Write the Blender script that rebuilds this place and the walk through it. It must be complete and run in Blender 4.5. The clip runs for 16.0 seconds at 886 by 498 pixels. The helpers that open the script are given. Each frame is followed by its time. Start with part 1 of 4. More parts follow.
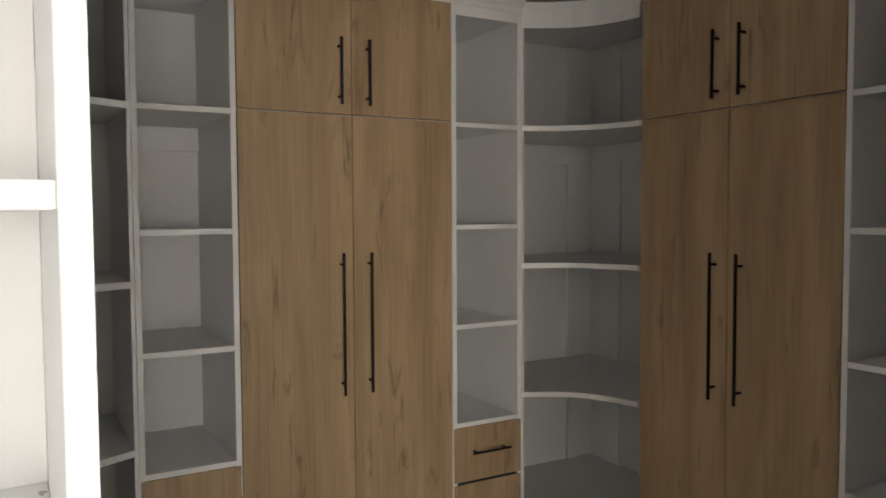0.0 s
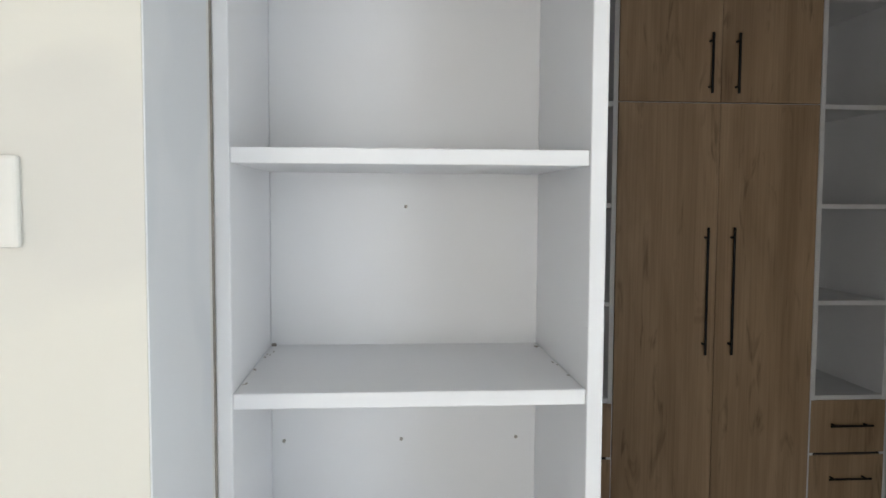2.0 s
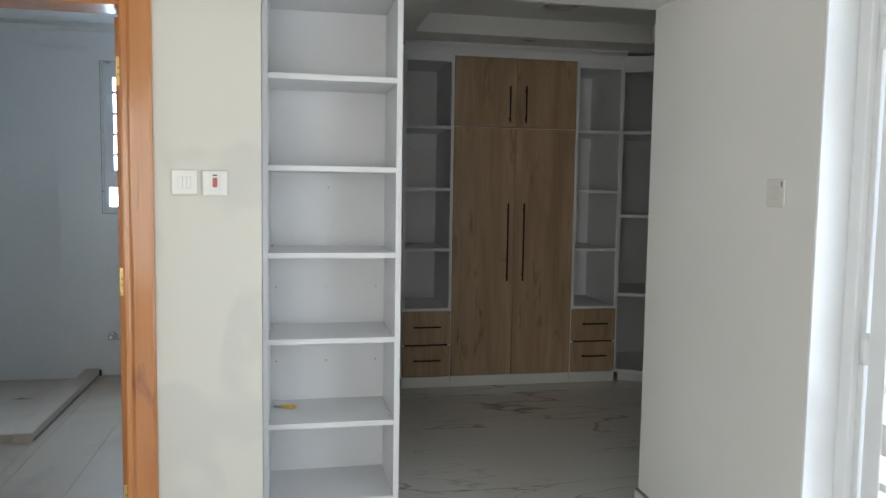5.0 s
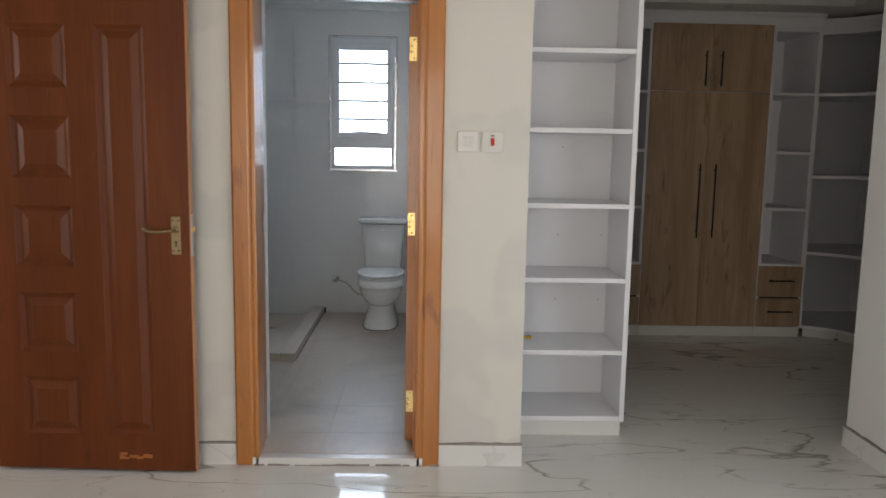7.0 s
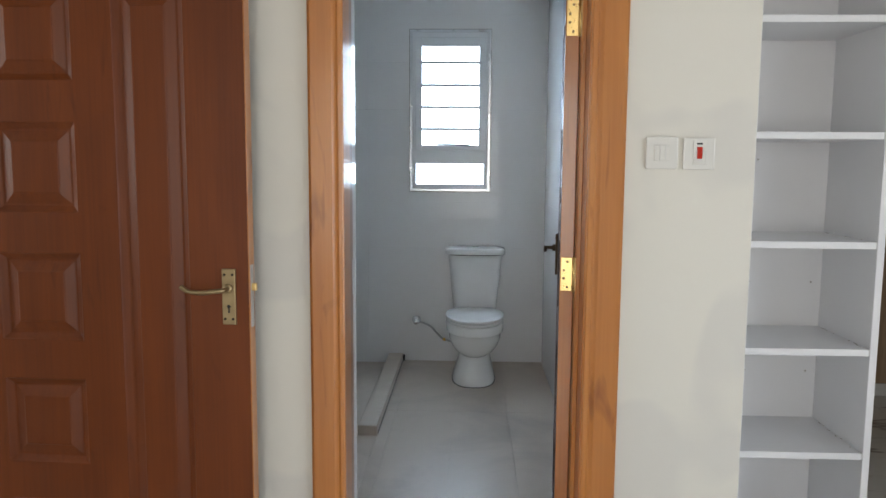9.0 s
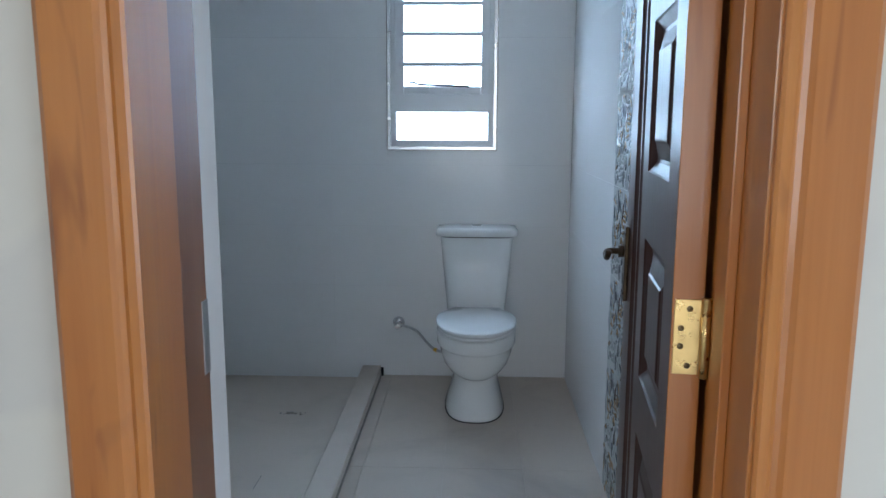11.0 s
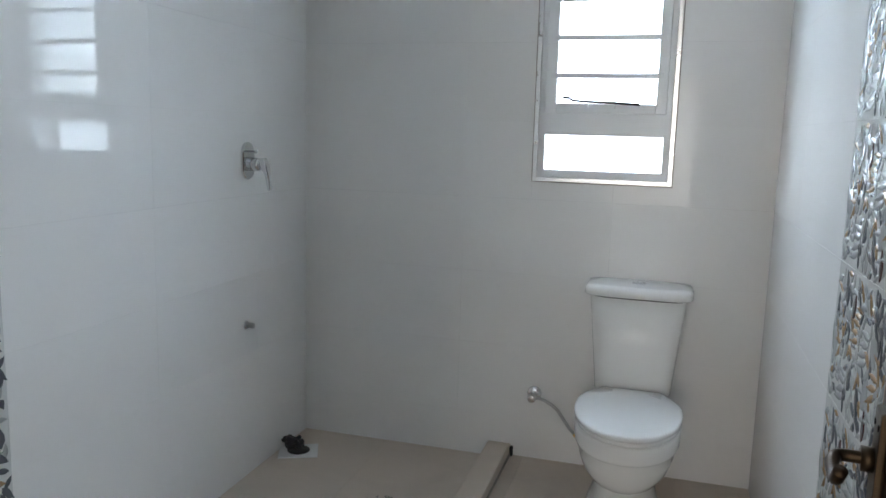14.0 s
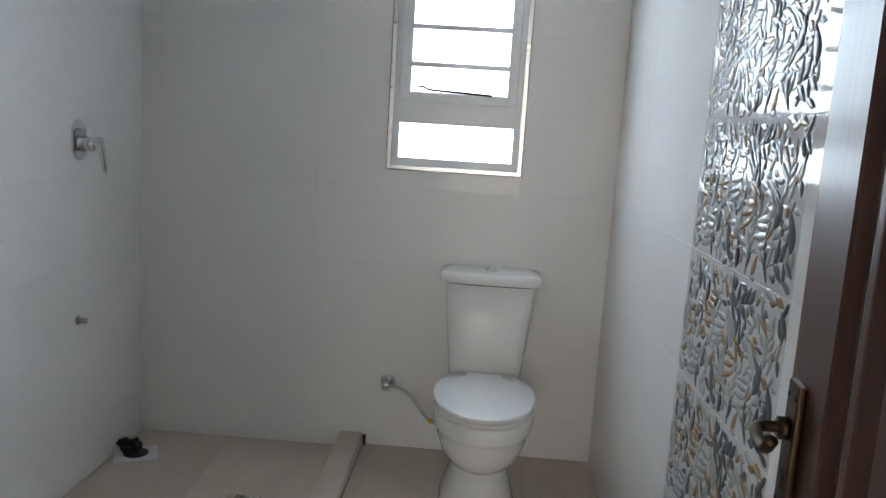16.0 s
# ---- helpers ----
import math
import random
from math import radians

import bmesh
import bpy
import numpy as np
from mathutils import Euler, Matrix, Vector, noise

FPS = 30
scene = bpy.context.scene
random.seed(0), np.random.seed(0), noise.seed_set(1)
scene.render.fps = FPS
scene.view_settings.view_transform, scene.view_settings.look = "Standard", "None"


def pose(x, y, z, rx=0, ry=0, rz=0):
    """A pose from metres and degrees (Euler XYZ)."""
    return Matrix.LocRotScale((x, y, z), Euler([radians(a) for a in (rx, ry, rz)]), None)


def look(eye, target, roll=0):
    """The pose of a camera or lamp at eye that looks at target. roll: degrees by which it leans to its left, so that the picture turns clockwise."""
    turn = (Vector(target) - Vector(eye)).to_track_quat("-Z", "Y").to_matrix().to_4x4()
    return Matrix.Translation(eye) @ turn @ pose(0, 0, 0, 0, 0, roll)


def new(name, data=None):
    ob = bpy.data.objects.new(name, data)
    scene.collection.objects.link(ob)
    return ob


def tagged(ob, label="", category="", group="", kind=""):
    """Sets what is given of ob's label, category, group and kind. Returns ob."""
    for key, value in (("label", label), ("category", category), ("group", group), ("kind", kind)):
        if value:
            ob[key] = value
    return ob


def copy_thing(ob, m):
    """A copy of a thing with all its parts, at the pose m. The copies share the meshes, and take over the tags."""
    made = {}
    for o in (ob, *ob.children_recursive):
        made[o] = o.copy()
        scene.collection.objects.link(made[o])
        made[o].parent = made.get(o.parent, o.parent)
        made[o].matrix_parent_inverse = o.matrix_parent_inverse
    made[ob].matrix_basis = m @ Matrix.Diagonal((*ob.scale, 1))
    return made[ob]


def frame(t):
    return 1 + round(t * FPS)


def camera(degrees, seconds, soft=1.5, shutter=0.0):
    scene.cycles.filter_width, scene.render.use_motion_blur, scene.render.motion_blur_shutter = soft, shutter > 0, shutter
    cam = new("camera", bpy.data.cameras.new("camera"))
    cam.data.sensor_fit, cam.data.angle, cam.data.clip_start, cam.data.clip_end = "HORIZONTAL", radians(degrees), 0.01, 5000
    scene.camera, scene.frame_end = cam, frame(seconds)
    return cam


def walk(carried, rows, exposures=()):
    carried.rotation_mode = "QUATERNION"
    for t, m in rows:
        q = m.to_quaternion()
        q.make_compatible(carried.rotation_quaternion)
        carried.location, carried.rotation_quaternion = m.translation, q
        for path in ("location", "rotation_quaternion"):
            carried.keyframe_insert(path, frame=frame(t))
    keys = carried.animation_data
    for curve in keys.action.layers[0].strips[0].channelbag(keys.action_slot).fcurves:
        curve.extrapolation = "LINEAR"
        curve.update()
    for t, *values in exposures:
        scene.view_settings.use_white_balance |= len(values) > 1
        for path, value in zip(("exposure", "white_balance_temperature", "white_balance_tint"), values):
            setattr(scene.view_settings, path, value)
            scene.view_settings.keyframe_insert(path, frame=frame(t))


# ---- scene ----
cam = camera(60.3, 16.0, shutter=0.12)
PATH = [
    (0, (0.078, 0.0595, 1.44), (1.067, 1.7955, 1.34), -0.3),
    (0.2, (0.092, 0.0615, 1.442), (0.941, 1.8695, 1.34), -0.1),
    (0.5, (0.098, 0.0435, 1.437), (0.718, 1.9425, 1.334), -0.2),
    (1, (0.041, -0.0005, 1.421), (0.304, 1.9795, 1.322), -0.5),
    (1.2, (-0.013, -0.0455, 1.426), (0.196, 1.9405, 1.321), 0.1),
    (1.5, (-0.1, -0.1325, 1.416), (0.084, 1.8565, 1.307), 0.0),
    (2, (-0.182, -0.3655, 1.394), (-0.028, 1.6245, 1.264), 0.3),
    (2.5, (-0.183, -0.7515, 1.378), (-0.001, 1.2335, 1.216), 0.8),
    (3, (-0.234, -1.0905, 1.374), (0.058, 0.8805, 1.209), 0.4),
    (3.5, (-0.266, -1.4745, 1.401), (0.112, 0.4835, 1.25), 0.5),
    (3.7, (-0.268, -1.6215, 1.395), (0.128, 0.3335, 1.243), 0.7),
    (6, (-0.463, -2.6905, 1.38), (-0.098, -0.7325, 1.193), 1.6),
    (6.5, (-0.662, -2.7715, 1.358), (-0.407, -0.8025, 1.117), 1.4),
    (7, (-0.843, -2.7915, 1.363), (-0.788, -0.8095, 1.101), 1.0),
    (7.5, (-0.913, -2.5885, 1.362), (-1.006, -0.6085, 1.097), 0.8),
    (8, (-1.017, -2.3605, 1.369), (-1.134, -0.3795, 1.116), 0.7),
    (8.5, (-1.151, -2.0665, 1.386), (-1.248, -0.0825, 1.151), 0.5),
    (9, (-1.177, -1.7445, 1.362), (-1.249, 0.2415, 1.136), 0.4),
    (9.2, (-1.175, -1.5875, 1.384), (-1.236, 0.3985, 1.156), 0.3),
    (11.3, (-1.169, -0.2675, 1.299), (-1.253, 1.6975, 0.932), 0.2),
    (11.5, (-1.174, -0.1485, 1.297), (-1.278, 1.8085, 0.898), 0.3),
    (12, (-1.157, 0.0885, 1.27), (-1.408, 2.0065, 0.761), 0.5),
    (12.5, (-1.089, 0.2545, 1.248), (-1.574, 2.1075, 0.674), 0.5),
    (13, (-1.087, 0.3155, 1.28), (-1.697, 2.1295, 0.699), 0.5),
    (13.5, (-1.084, 0.3245, 1.313), (-1.678, 2.1715, 0.828), 1.0),
    (14, (-1.071, 0.2985, 1.353), (-1.624, 2.1965, 1.049), 1.6),
    (14.5, (-1.064, 0.2545, 1.377), (-1.552, 2.1815, 1.161), 2.1),
    (15, (-1.059, 0.2445, 1.373), (-1.424, 2.1995, 1.155), 2.7),
    (15.5, (-1.133, 0.2575, 1.355), (-1.344, 2.2295, 1.09), 3.2),
    (16, (-1.205, 0.2985, 1.343), (-1.295, 2.2715, 1.029), 3.6),
]

# seconds, stops, white balance
EXPOSURES = [(0.0, 2.45, 7150, 10), (0.5, 2.28, 6800, 10), (1.0, 2.05, 6550, 10), (1.5, 1.75, 6400, 9.5), (2.5, 1.33, 6450, 9), (3.0, 1.28, 6300, 7.5), (3.5, 1.27, 6300, 7.5),
             (6.0, 0.88, 6450, 9), (6.5, 0.74, 6700, 11), (7.0, 0.77, 6850, 14), (7.5, 0.95, 6800, 13), (8.0, 0.95, 6700, 12), (9.0, 1.04, 6500, 11), (11.5, 1.12, 5600, 8), (12.0, 1.3, 5850, 9),
             (12.5, 1.52, 6150, 10), (13.0, 1.55, 6600, 11), (14.5, 1.44, 6950, 13), (15.5, 1.33, 7200, 14), (16.0, 1.28, 7200, 14)]
walk(cam, [(t, look(eye, target, roll)) for t, eye, target, roll in PATH], EXPOSURES)

# ---- world and light ----
world = bpy.data.worlds.new("sky")
scene.world = world
world.use_nodes = True
wn = world.node_tree
sky = wn.nodes.new("ShaderNodeTexSky")
sky.sky_type, sky.sun_disc = "NISHITA", False
sky.sun_elevation, sky.sun_rotation = radians(60), radians(225)
wn.links.new(sky.outputs[0], wn.nodes["Background"].inputs[0])
wn.nodes["Background"].inputs[1].default_value = 0.09
sun = new("sun", bpy.data.lights.new("sun", "SUN"))
sun.data.energy, sun.data.angle, sun.data.color = 2.0, radians(0.5), (1.0, 0.95, 0.86)
sun.matrix_world = look((-3, -3, 7.3), (0, 0, 0))


def area(name, eye, target, w, h, watts, col=(0.88, 0.94, 1.0)):
    l = bpy.data.lights.new(name, "AREA")
    l.shape, l.size, l.size_y, l.energy, l.color = "RECTANGLE", w, h, watts, col
    ob = new(name, l)
    ob.matrix_world = look(eye, target)
    return ob


area("balcony_daylight", (1.75, -1.6, 1.15), (-2, -1.6, 0.9), 2.1, 2.0, 38, (0.86, 0.93, 1.0))
area("rear_window_daylight", (-1.5, -5.45, 1.3), (-0.9, 0, 1.0), 2.1, 1.9, 29, (1.0, 0.96, 0.91))
area("bathroom_window_daylight", (-1.42, 3.85, 2.05), (-1.02, 1.0, 0.85), 2.4, 2.4, 134, (0.63, 0.81, 1.0))
# added lamp without a known source, brightens the corridor
area("corridor_daylight", (-6.15, -0.7, 1.6), (-3, 0.2, 1.0), 2.2, 1.2, 22, (1.0, 0.97, 0.92))

# ---- materials ----


def nodes(name, rough=0.5, metal=0.0, coat=0.0):
    m = bpy.data.materials.new(name)
    m.use_nodes = True
    nt = m.node_tree
    b = nt.nodes["Principled BSDF"]
    b.inputs["Roughness"].default_value = rough
    b.inputs["Metallic"].default_value = metal
    b.inputs["Coat Weight"].default_value = coat
    b.inputs["Coat Roughness"].default_value = 0.12
    return m, nt, b


def coords(nt, stretch=(1, 1, 1), jump=0.0, turn=0.0):
    tc = nt.nodes.new("ShaderNodeTexCoord")
    mp = nt.nodes.new("ShaderNodeMapping")
    mp.inputs["Scale"].default_value = stretch
    mp.inputs["Rotation"].default_value = (0, 0, radians(turn))
    nt.links.new(tc.outputs["Object"], mp.inputs[0])
    if jump:
        oi = nt.nodes.new("ShaderNodeObjectInfo")
        mu = nt.nodes.new("ShaderNodeMath")
        mu.operation = "MULTIPLY"
        mu.inputs[1].default_value = jump
        nt.links.new(oi.outputs["Random"], mu.inputs[0])
        nt.links.new(mu.outputs[0], mp.inputs["Location"])
    return mp.outputs[0]


def noise_tex(nt, vec, scale, detail=5.0, distort=0.0, rough=0.55):
    n = nt.nodes.new("ShaderNodeTexNoise")
    n.inputs["Scale"].default_value, n.inputs["Detail"].default_value = scale, detail
    n.inputs["Distortion"].default_value, n.inputs["Roughness"].default_value = distort, rough
    nt.links.new(vec, n.inputs["Vector"])
    return n.outputs[0]


def ramp(nt, fac, *stops):
    r = nt.nodes.new("ShaderNodeValToRGB")
    e = r.color_ramp.elements
    while len(e) < len(stops):
        e.new(0.5)
    for k, (p, c) in zip(e, stops):
        k.position, k.color = p, (*c, 1) if len(c) == 3 else c
    nt.links.new(fac, r.inputs[0])
    return r.outputs[0]


def mix(nt, a, b, fac, mode="MIX"):
    n = nt.nodes.new("ShaderNodeMix")
    n.data_type, n.blend_type = "RGBA", mode
    for sock, v in ((n.inputs[0], fac), (n.inputs[6], a), (n.inputs[7], b)):
        if isinstance(v, bpy.types.NodeSocket):
            nt.links.new(v, sock)
        elif isinstance(v, tuple):
            sock.default_value = (*v, 1)
        else:
            sock.default_value = v
    return n.outputs[2]


def bump(nt, b, height, strength=0.2, dist=0.002):
    n = nt.nodes.new("ShaderNodeBump")
    n.inputs["Strength"].default_value, n.inputs["Distance"].default_value = strength, dist
    nt.links.new(height, n.inputs["Height"])
    nt.links.new(n.outputs[0], b.inputs["Normal"])


def rough_var(nt, b, fac, lo, hi):
    n = nt.nodes.new("ShaderNodeMapRange")
    n.inputs["To Min"].default_value, n.inputs["To Max"].default_value = lo, hi
    nt.links.new(fac, n.inputs[0])
    nt.links.new(n.outputs[0], b.inputs["Roughness"])


def plain(name, col, rough=0.5, metal=0.0, coat=0.0, vary=0.06, scale=3.0, grain=0.06, gscale=180.0, spec=0.5):
    m, nt, b = nodes(name, rough, metal, coat)
    b.inputs["Specular IOR Level"].default_value = spec
    v = coords(nt, jump=7.0)
    n = noise_tex(nt, v, scale)
    lo, hi = tuple(c * (1 - vary) for c in col), tuple(min(1, c * (1 + vary)) for c in col)
    nt.links.new(ramp(nt, n, (0.3, lo), (0.7, hi)), b.inputs["Base Color"])
    rough_var(nt, b, noise_tex(nt, v, scale * 4), rough * 0.8, min(1, rough * 1.25))
    if grain:
        bump(nt, b, noise_tex(nt, v, gscale, 3), grain)
    return m


def wood(name, light, dark, knot, rough=0.4, coat=0.0, fine=1.0, jump=9.0, contrast=1.0, spot=0.66, spec=0.5):
    """Upright grain: broad cathedral figure, fine fibres, a few knots."""
    m, nt, b = nodes(name, rough, 0, coat)
    b.inputs["Specular IOR Level"].default_value = spec
    broad = noise_tex(nt, coords(nt, (5, 5, 0.55), jump), 1.6, 4, 0.8)
    fibre = noise_tex(nt, coords(nt, (90 * fine, 90 * fine, 1.6), jump), 1.5, 5)
    spots = noise_tex(nt, coords(nt, (16, 16, 2.6), jump), 1.0, 3, 1.2)
    mid = tuple((x + y) / 2 for x, y in zip(light, dark))
    c = ramp(nt, broad, (0.30, dark), (0.48, mid), (0.66, light))
    c = mix(nt, c, ramp(nt, fibre, (0.3, dark), (0.7, light)), 0.35 * contrast)
    c = mix(nt, c, knot, ramp(nt, spots, (spot, (0, 0, 0)), (spot + 0.16, (0.8, 0.8, 0.8))))
    nt.links.new(c, b.inputs["Base Color"])
    rough_var(nt, b, fibre, rough * 0.85, rough * 1.2)
    bump(nt, b, fibre, 0.12, 0.001)
    return m


def marble(name, base, vein, rough):
    m, nt, b = nodes(name, rough)
    v = coords(nt)
    cloud = noise_tex(nt, v, 1.3, 5)
    c = ramp(nt, cloud, (0.3, tuple(x * 0.94 for x in base)), (0.7, base))
    mask = ramp(nt, noise_tex(nt, v, 1.1, 2), (0.38, (0, 0, 0)), (0.50, (1, 1, 1)))
    for scale, width, amount in ((0.8, 0.0045, 0.75), (1.7, 0.004, 0.4)):
        n = noise_tex(nt, coords(nt, (0.7, 3.0, 1), turn=32), scale, 4, 0.3, 0.45)
        line = ramp(nt, n, (0.5 - 2 * width, (0, 0, 0)), (0.5, (amount, amount, amount)), (0.5 + width, (0, 0, 0)))
        c = mix(nt, c, vein, mix(nt, (0.0, 0.0, 0.0), line, mask))
    nt.links.new(c, b.inputs["Base Color"])
    rough_var(nt, b, noise_tex(nt, v, 6.0), rough * 0.7, rough * 1.6)
    return m


def paint(name, base, patch, rough=0.55, amount=0.6):
    m, nt, b = nodes(name, rough)
    v = coords(nt)
    c = ramp(nt, noise_tex(nt, v, 0.9, 3), (0.35, tuple(x * 0.96 for x in base)), (0.65, base))
    spot = ramp(nt, noise_tex(nt, v, 2.3, 2, 0.3), (0.50, (0, 0, 0)), (0.545, (amount, amount, amount)))
    c = mix(nt, c, patch, spot)
    nt.links.new(c, b.inputs["Base Color"])
    rough_var(nt, b, noise_tex(nt, v, 2.0), rough * 0.8, rough * 1.2)
    bump(nt, b, noise_tex(nt, v, 90, 4), 0.08)
    return m


def dusty_tile(name, base, dirt, rough):
    m, nt, b = nodes(name, rough)
    tc = nt.nodes.new("ShaderNodeTexCoord")
    geo = nt.nodes.new("ShaderNodeNewGeometry")
    n = noise_tex(nt, geo.outputs["Position"], 1.7, 6, 0.6)
    n2 = noise_tex(nt, geo.outputs["Position"], 60, 3)
    oi = nt.nodes.new("ShaderNodeObjectInfo")
    c = ramp(nt, oi.outputs["Random"], (0.0, tuple(x * 0.97 for x in base)), (1.0, base))
    c = mix(nt, c, dirt, ramp(nt, n, (0.48, (0, 0, 0)), (0.70, (0.75, 0.75, 0.75))))
    c = mix(nt, c, dirt, ramp(nt, n2, (0.62, (0, 0, 0)), (0.8, (0.25, 0.25, 0.25))))
    nt.links.new(c, b.inputs["Base Color"])
    rough_var(nt, b, n, rough * 0.8, min(1, rough * 1.5))
    return m


WHITE = plain("white_lacquer", (0.78, 0.78, 0.79), 0.38, vary=0.03, scale=2.0, grain=0.05, gscale=260)
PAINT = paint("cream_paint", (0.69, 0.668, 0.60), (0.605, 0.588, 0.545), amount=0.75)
OFFWHITE = paint("white_paint", (0.76, 0.75, 0.72), (0.73, 0.73, 0.72), amount=0.4)
# cool white: balcony daylight put into the colour of the wall end
DAYLIT_WHITE = paint("daylit_white_paint", (0.79, 0.80, 0.81), (0.70, 0.72, 0.74), amount=0.6)
CEIL = plain("ceiling_paint", (0.8, 0.8, 0.78), 0.8, vary=0.02)
OAK = wood("oak_laminate", (0.49, 0.345, 0.215), (0.27, 0.172, 0.098), (0.13, 0.078, 0.042), 0.45, contrast=1.1, spot=0.60)
PINE = wood("varnished_pine", (0.50, 0.20, 0.045), (0.38, 0.13, 0.024), (0.17, 0.045, 0.010), 0.3, 0.4, contrast=0.8, spot=0.62)
RUSSET = wood("russet_wood", (0.27, 0.115, 0.045), (0.20, 0.080, 0.030), (0.10, 0.035, 0.012), 0.3, 0.4, contrast=0.6)
MAHOGANY = wood("mahogany_stain", (0.155, 0.036, 0.005), (0.092, 0.020, 0.003), (0.048, 0.010, 0.002), 0.40, 0.0, contrast=0.95, spec=0.32)
DARKWOOD = wood("dark_brown_wood", (0.070, 0.027, 0.018), (0.044, 0.016, 0.011), (0.03, 0.01, 0.007), 0.34, 0.05, contrast=0.5)
MARBLE = marble("marble_tile", (0.74, 0.73, 0.69), (0.22, 0.19, 0.16), 0.06)
MARBLE_TRIM = marble("marble_skirting", (0.73, 0.72, 0.68), (0.50, 0.47, 0.43), 0.2)
DUST = plain("grey_dust", (0.42, 0.39, 0.35), 0.9)
BTILE = plain("glazed_wall_tile", (0.84, 0.835, 0.825), 0.035, vary=0.012, scale=1.5, grain=0, spec=0.16)
GROUT = plain("pale_grout", (0.81, 0.805, 0.795), 0.7)
FGROUT = plain("floor_grout", (0.60, 0.54, 0.47), 0.8)
BFLOOR = dusty_tile("beige_floor_tile", (0.59, 0.50, 0.42), (0.38, 0.325, 0.28), 0.3)
SCREED = dusty_tile("beige_tray_tile", (0.61, 0.52, 0.44), (0.50, 0.435, 0.37), 0.45)
CERAMIC = plain("ceramic", (0.80, 0.80, 0.79), 0.07, vary=0.01, grain=0, spec=0.3)
SEATM = plain("seat_plastic", (0.82, 0.82, 0.815), 0.22, vary=0.01, grain=0)
CHROME = plain("chrome", (0.68, 0.69, 0.70), 0.06, 1.0, vary=0.04, grain=0)
STEEL = plain("braided_steel", (0.5, 0.5, 0.5), 0.35, 0.9, grain=0.6, gscale=700)
BRASS = plain("brass", (0.72, 0.52, 0.22), 0.28, 1.0, vary=0.1, scale=20)
ANTIQUE = plain("antique_brass", (0.32, 0.245, 0.14), 0.38, 1.0, vary=0.15, scale=25)
BRONZE = plain("tarnished_brass", (0.085, 0.06, 0.04), 0.42, 1.0, vary=0.2, scale=25)
BLACK = plain("black_metal", (0.012, 0.010, 0.009), 0.5, grain=0.03, spec=0.2)
DARK = plain("dark_gap", (0.02, 0.02, 0.02), 0.9, grain=0)
BAG = plain("black_plastic", (0.012, 0.012, 0.012), 0.3, grain=0.3, gscale=40)
PLASTIC = plain("switch_plastic", (0.68, 0.67, 0.63), 0.25, vary=0.01, grain=0)
RED = plain("red_rocker", (0.42, 0.02, 0.008), 0.25, grain=0)
YELLOW = plain("yellow_plastic", (0.7, 0.42, 0.02), 0.35, grain=0)
METALW = plain("white_enamel_steel", (0.82, 0.835, 0.85), 0.32, vary=0.04, grain=0.04, gscale=90)
ALU = plain("aluminium_trim", (0.72, 0.74, 0.76), 0.28, 1.0, grain=0.03)
MORTAR = plain("grey_mortar", (0.28, 0.25, 0.22), 0.9, vary=0.2, scale=30, grain=0.5, gscale=60)
DECO = plain("deco_tile_glaze", (0.64, 0.65, 0.64), 0.10, vary=0.02, grain=0, spec=0.3)
LEAFS = [plain("leaf_grey_glaze", (0.42, 0.44, 0.44), 0.16, grain=0), plain("leaf_slate_glaze", (0.12, 0.13, 0.145), 0.16, grain=0),
         plain("leaf_pale_glaze", (0.50, 0.51, 0.50), 0.16, grain=0), plain("leaf_ochre_glaze", (0.36, 0.24, 0.14), 0.16, grain=0),
         plain("leaf_wine_glaze", (0.085, 0.03, 0.03), 0.16, grain=0)]
STONE = plain("brown_grey_tile", (0.27, 0.235, 0.205), 0.5, vary=0.1)
CREAM = plain("cream_plaster", (0.55, 0.47, 0.34), 0.8, vary=0.08)
BROWNW = wood("brown_louvres", (0.26, 0.17, 0.10), (0.18, 0.11, 0.06), (0.1, 0.06, 0.03), 0.5)
SLATW = wood("orange_slats", (0.44, 0.22, 0.08), (0.33, 0.15, 0.05), (0.2, 0.08, 0.03), 0.5)
GROUND = plain("pale_ground", (0.52, 0.48, 0.42), 0.9, vary=0.15, scale=0.5, grain=0.4, gscale=20)
glass, gnt, gb = nodes("clear_glass", 0.02)
gb.inputs["Transmission Weight"].default_value = 1.0
gb.inputs["IOR"].default_value = 1.45
gb.inputs["Base Color"].default_value = (0.97, 0.98, 0.98, 1)

# ---- helpers for building ----


def thing(name, x, y, z, rz=0, label="", category="", group="", kind=""):
    ob = new(name)
    ob.empty_display_size = 0.1
    ob.matrix_world = pose(x, y, z, 0, 0, rz)
    return tagged(ob, label, category, group, kind)


def part(name, bm, material, parent=None, label="", smooth=False):
    me = bpy.data.meshes.new(name)
    bm.normal_update()
    bm.to_mesh(me)
    bm.free()
    me.materials.append(material)
    if smooth:
        for p in me.polygons:
            p.use_smooth = True
    ob = new(name, me)
    if parent:
        ob.parent = parent
    return tagged(ob, label)


def add_box(bm, x0, x1, y0, y1, z0, z1, bevel=0.0, seg=1):
    m = Matrix.LocRotScale(((x0 + x1) / 2, (y0 + y1) / 2, (z0 + z1) / 2), None, (abs(x1 - x0), abs(y1 - y0), abs(z1 - z0)))
    vs = bmesh.ops.create_cube(bm, size=1, matrix=m)["verts"]
    if bevel:
        es = list({e for v in vs for e in v.link_edges})
        bmesh.ops.bevel(bm, geom=es, offset=bevel, segments=seg, affect="EDGES", profile=0.6)


def slab(name, b, material, parent, bevel=0.0015, label="", seg=1):
    bm = bmesh.new()
    add_box(bm, *b, bevel, seg)
    return part(name, bm, material, parent, label)


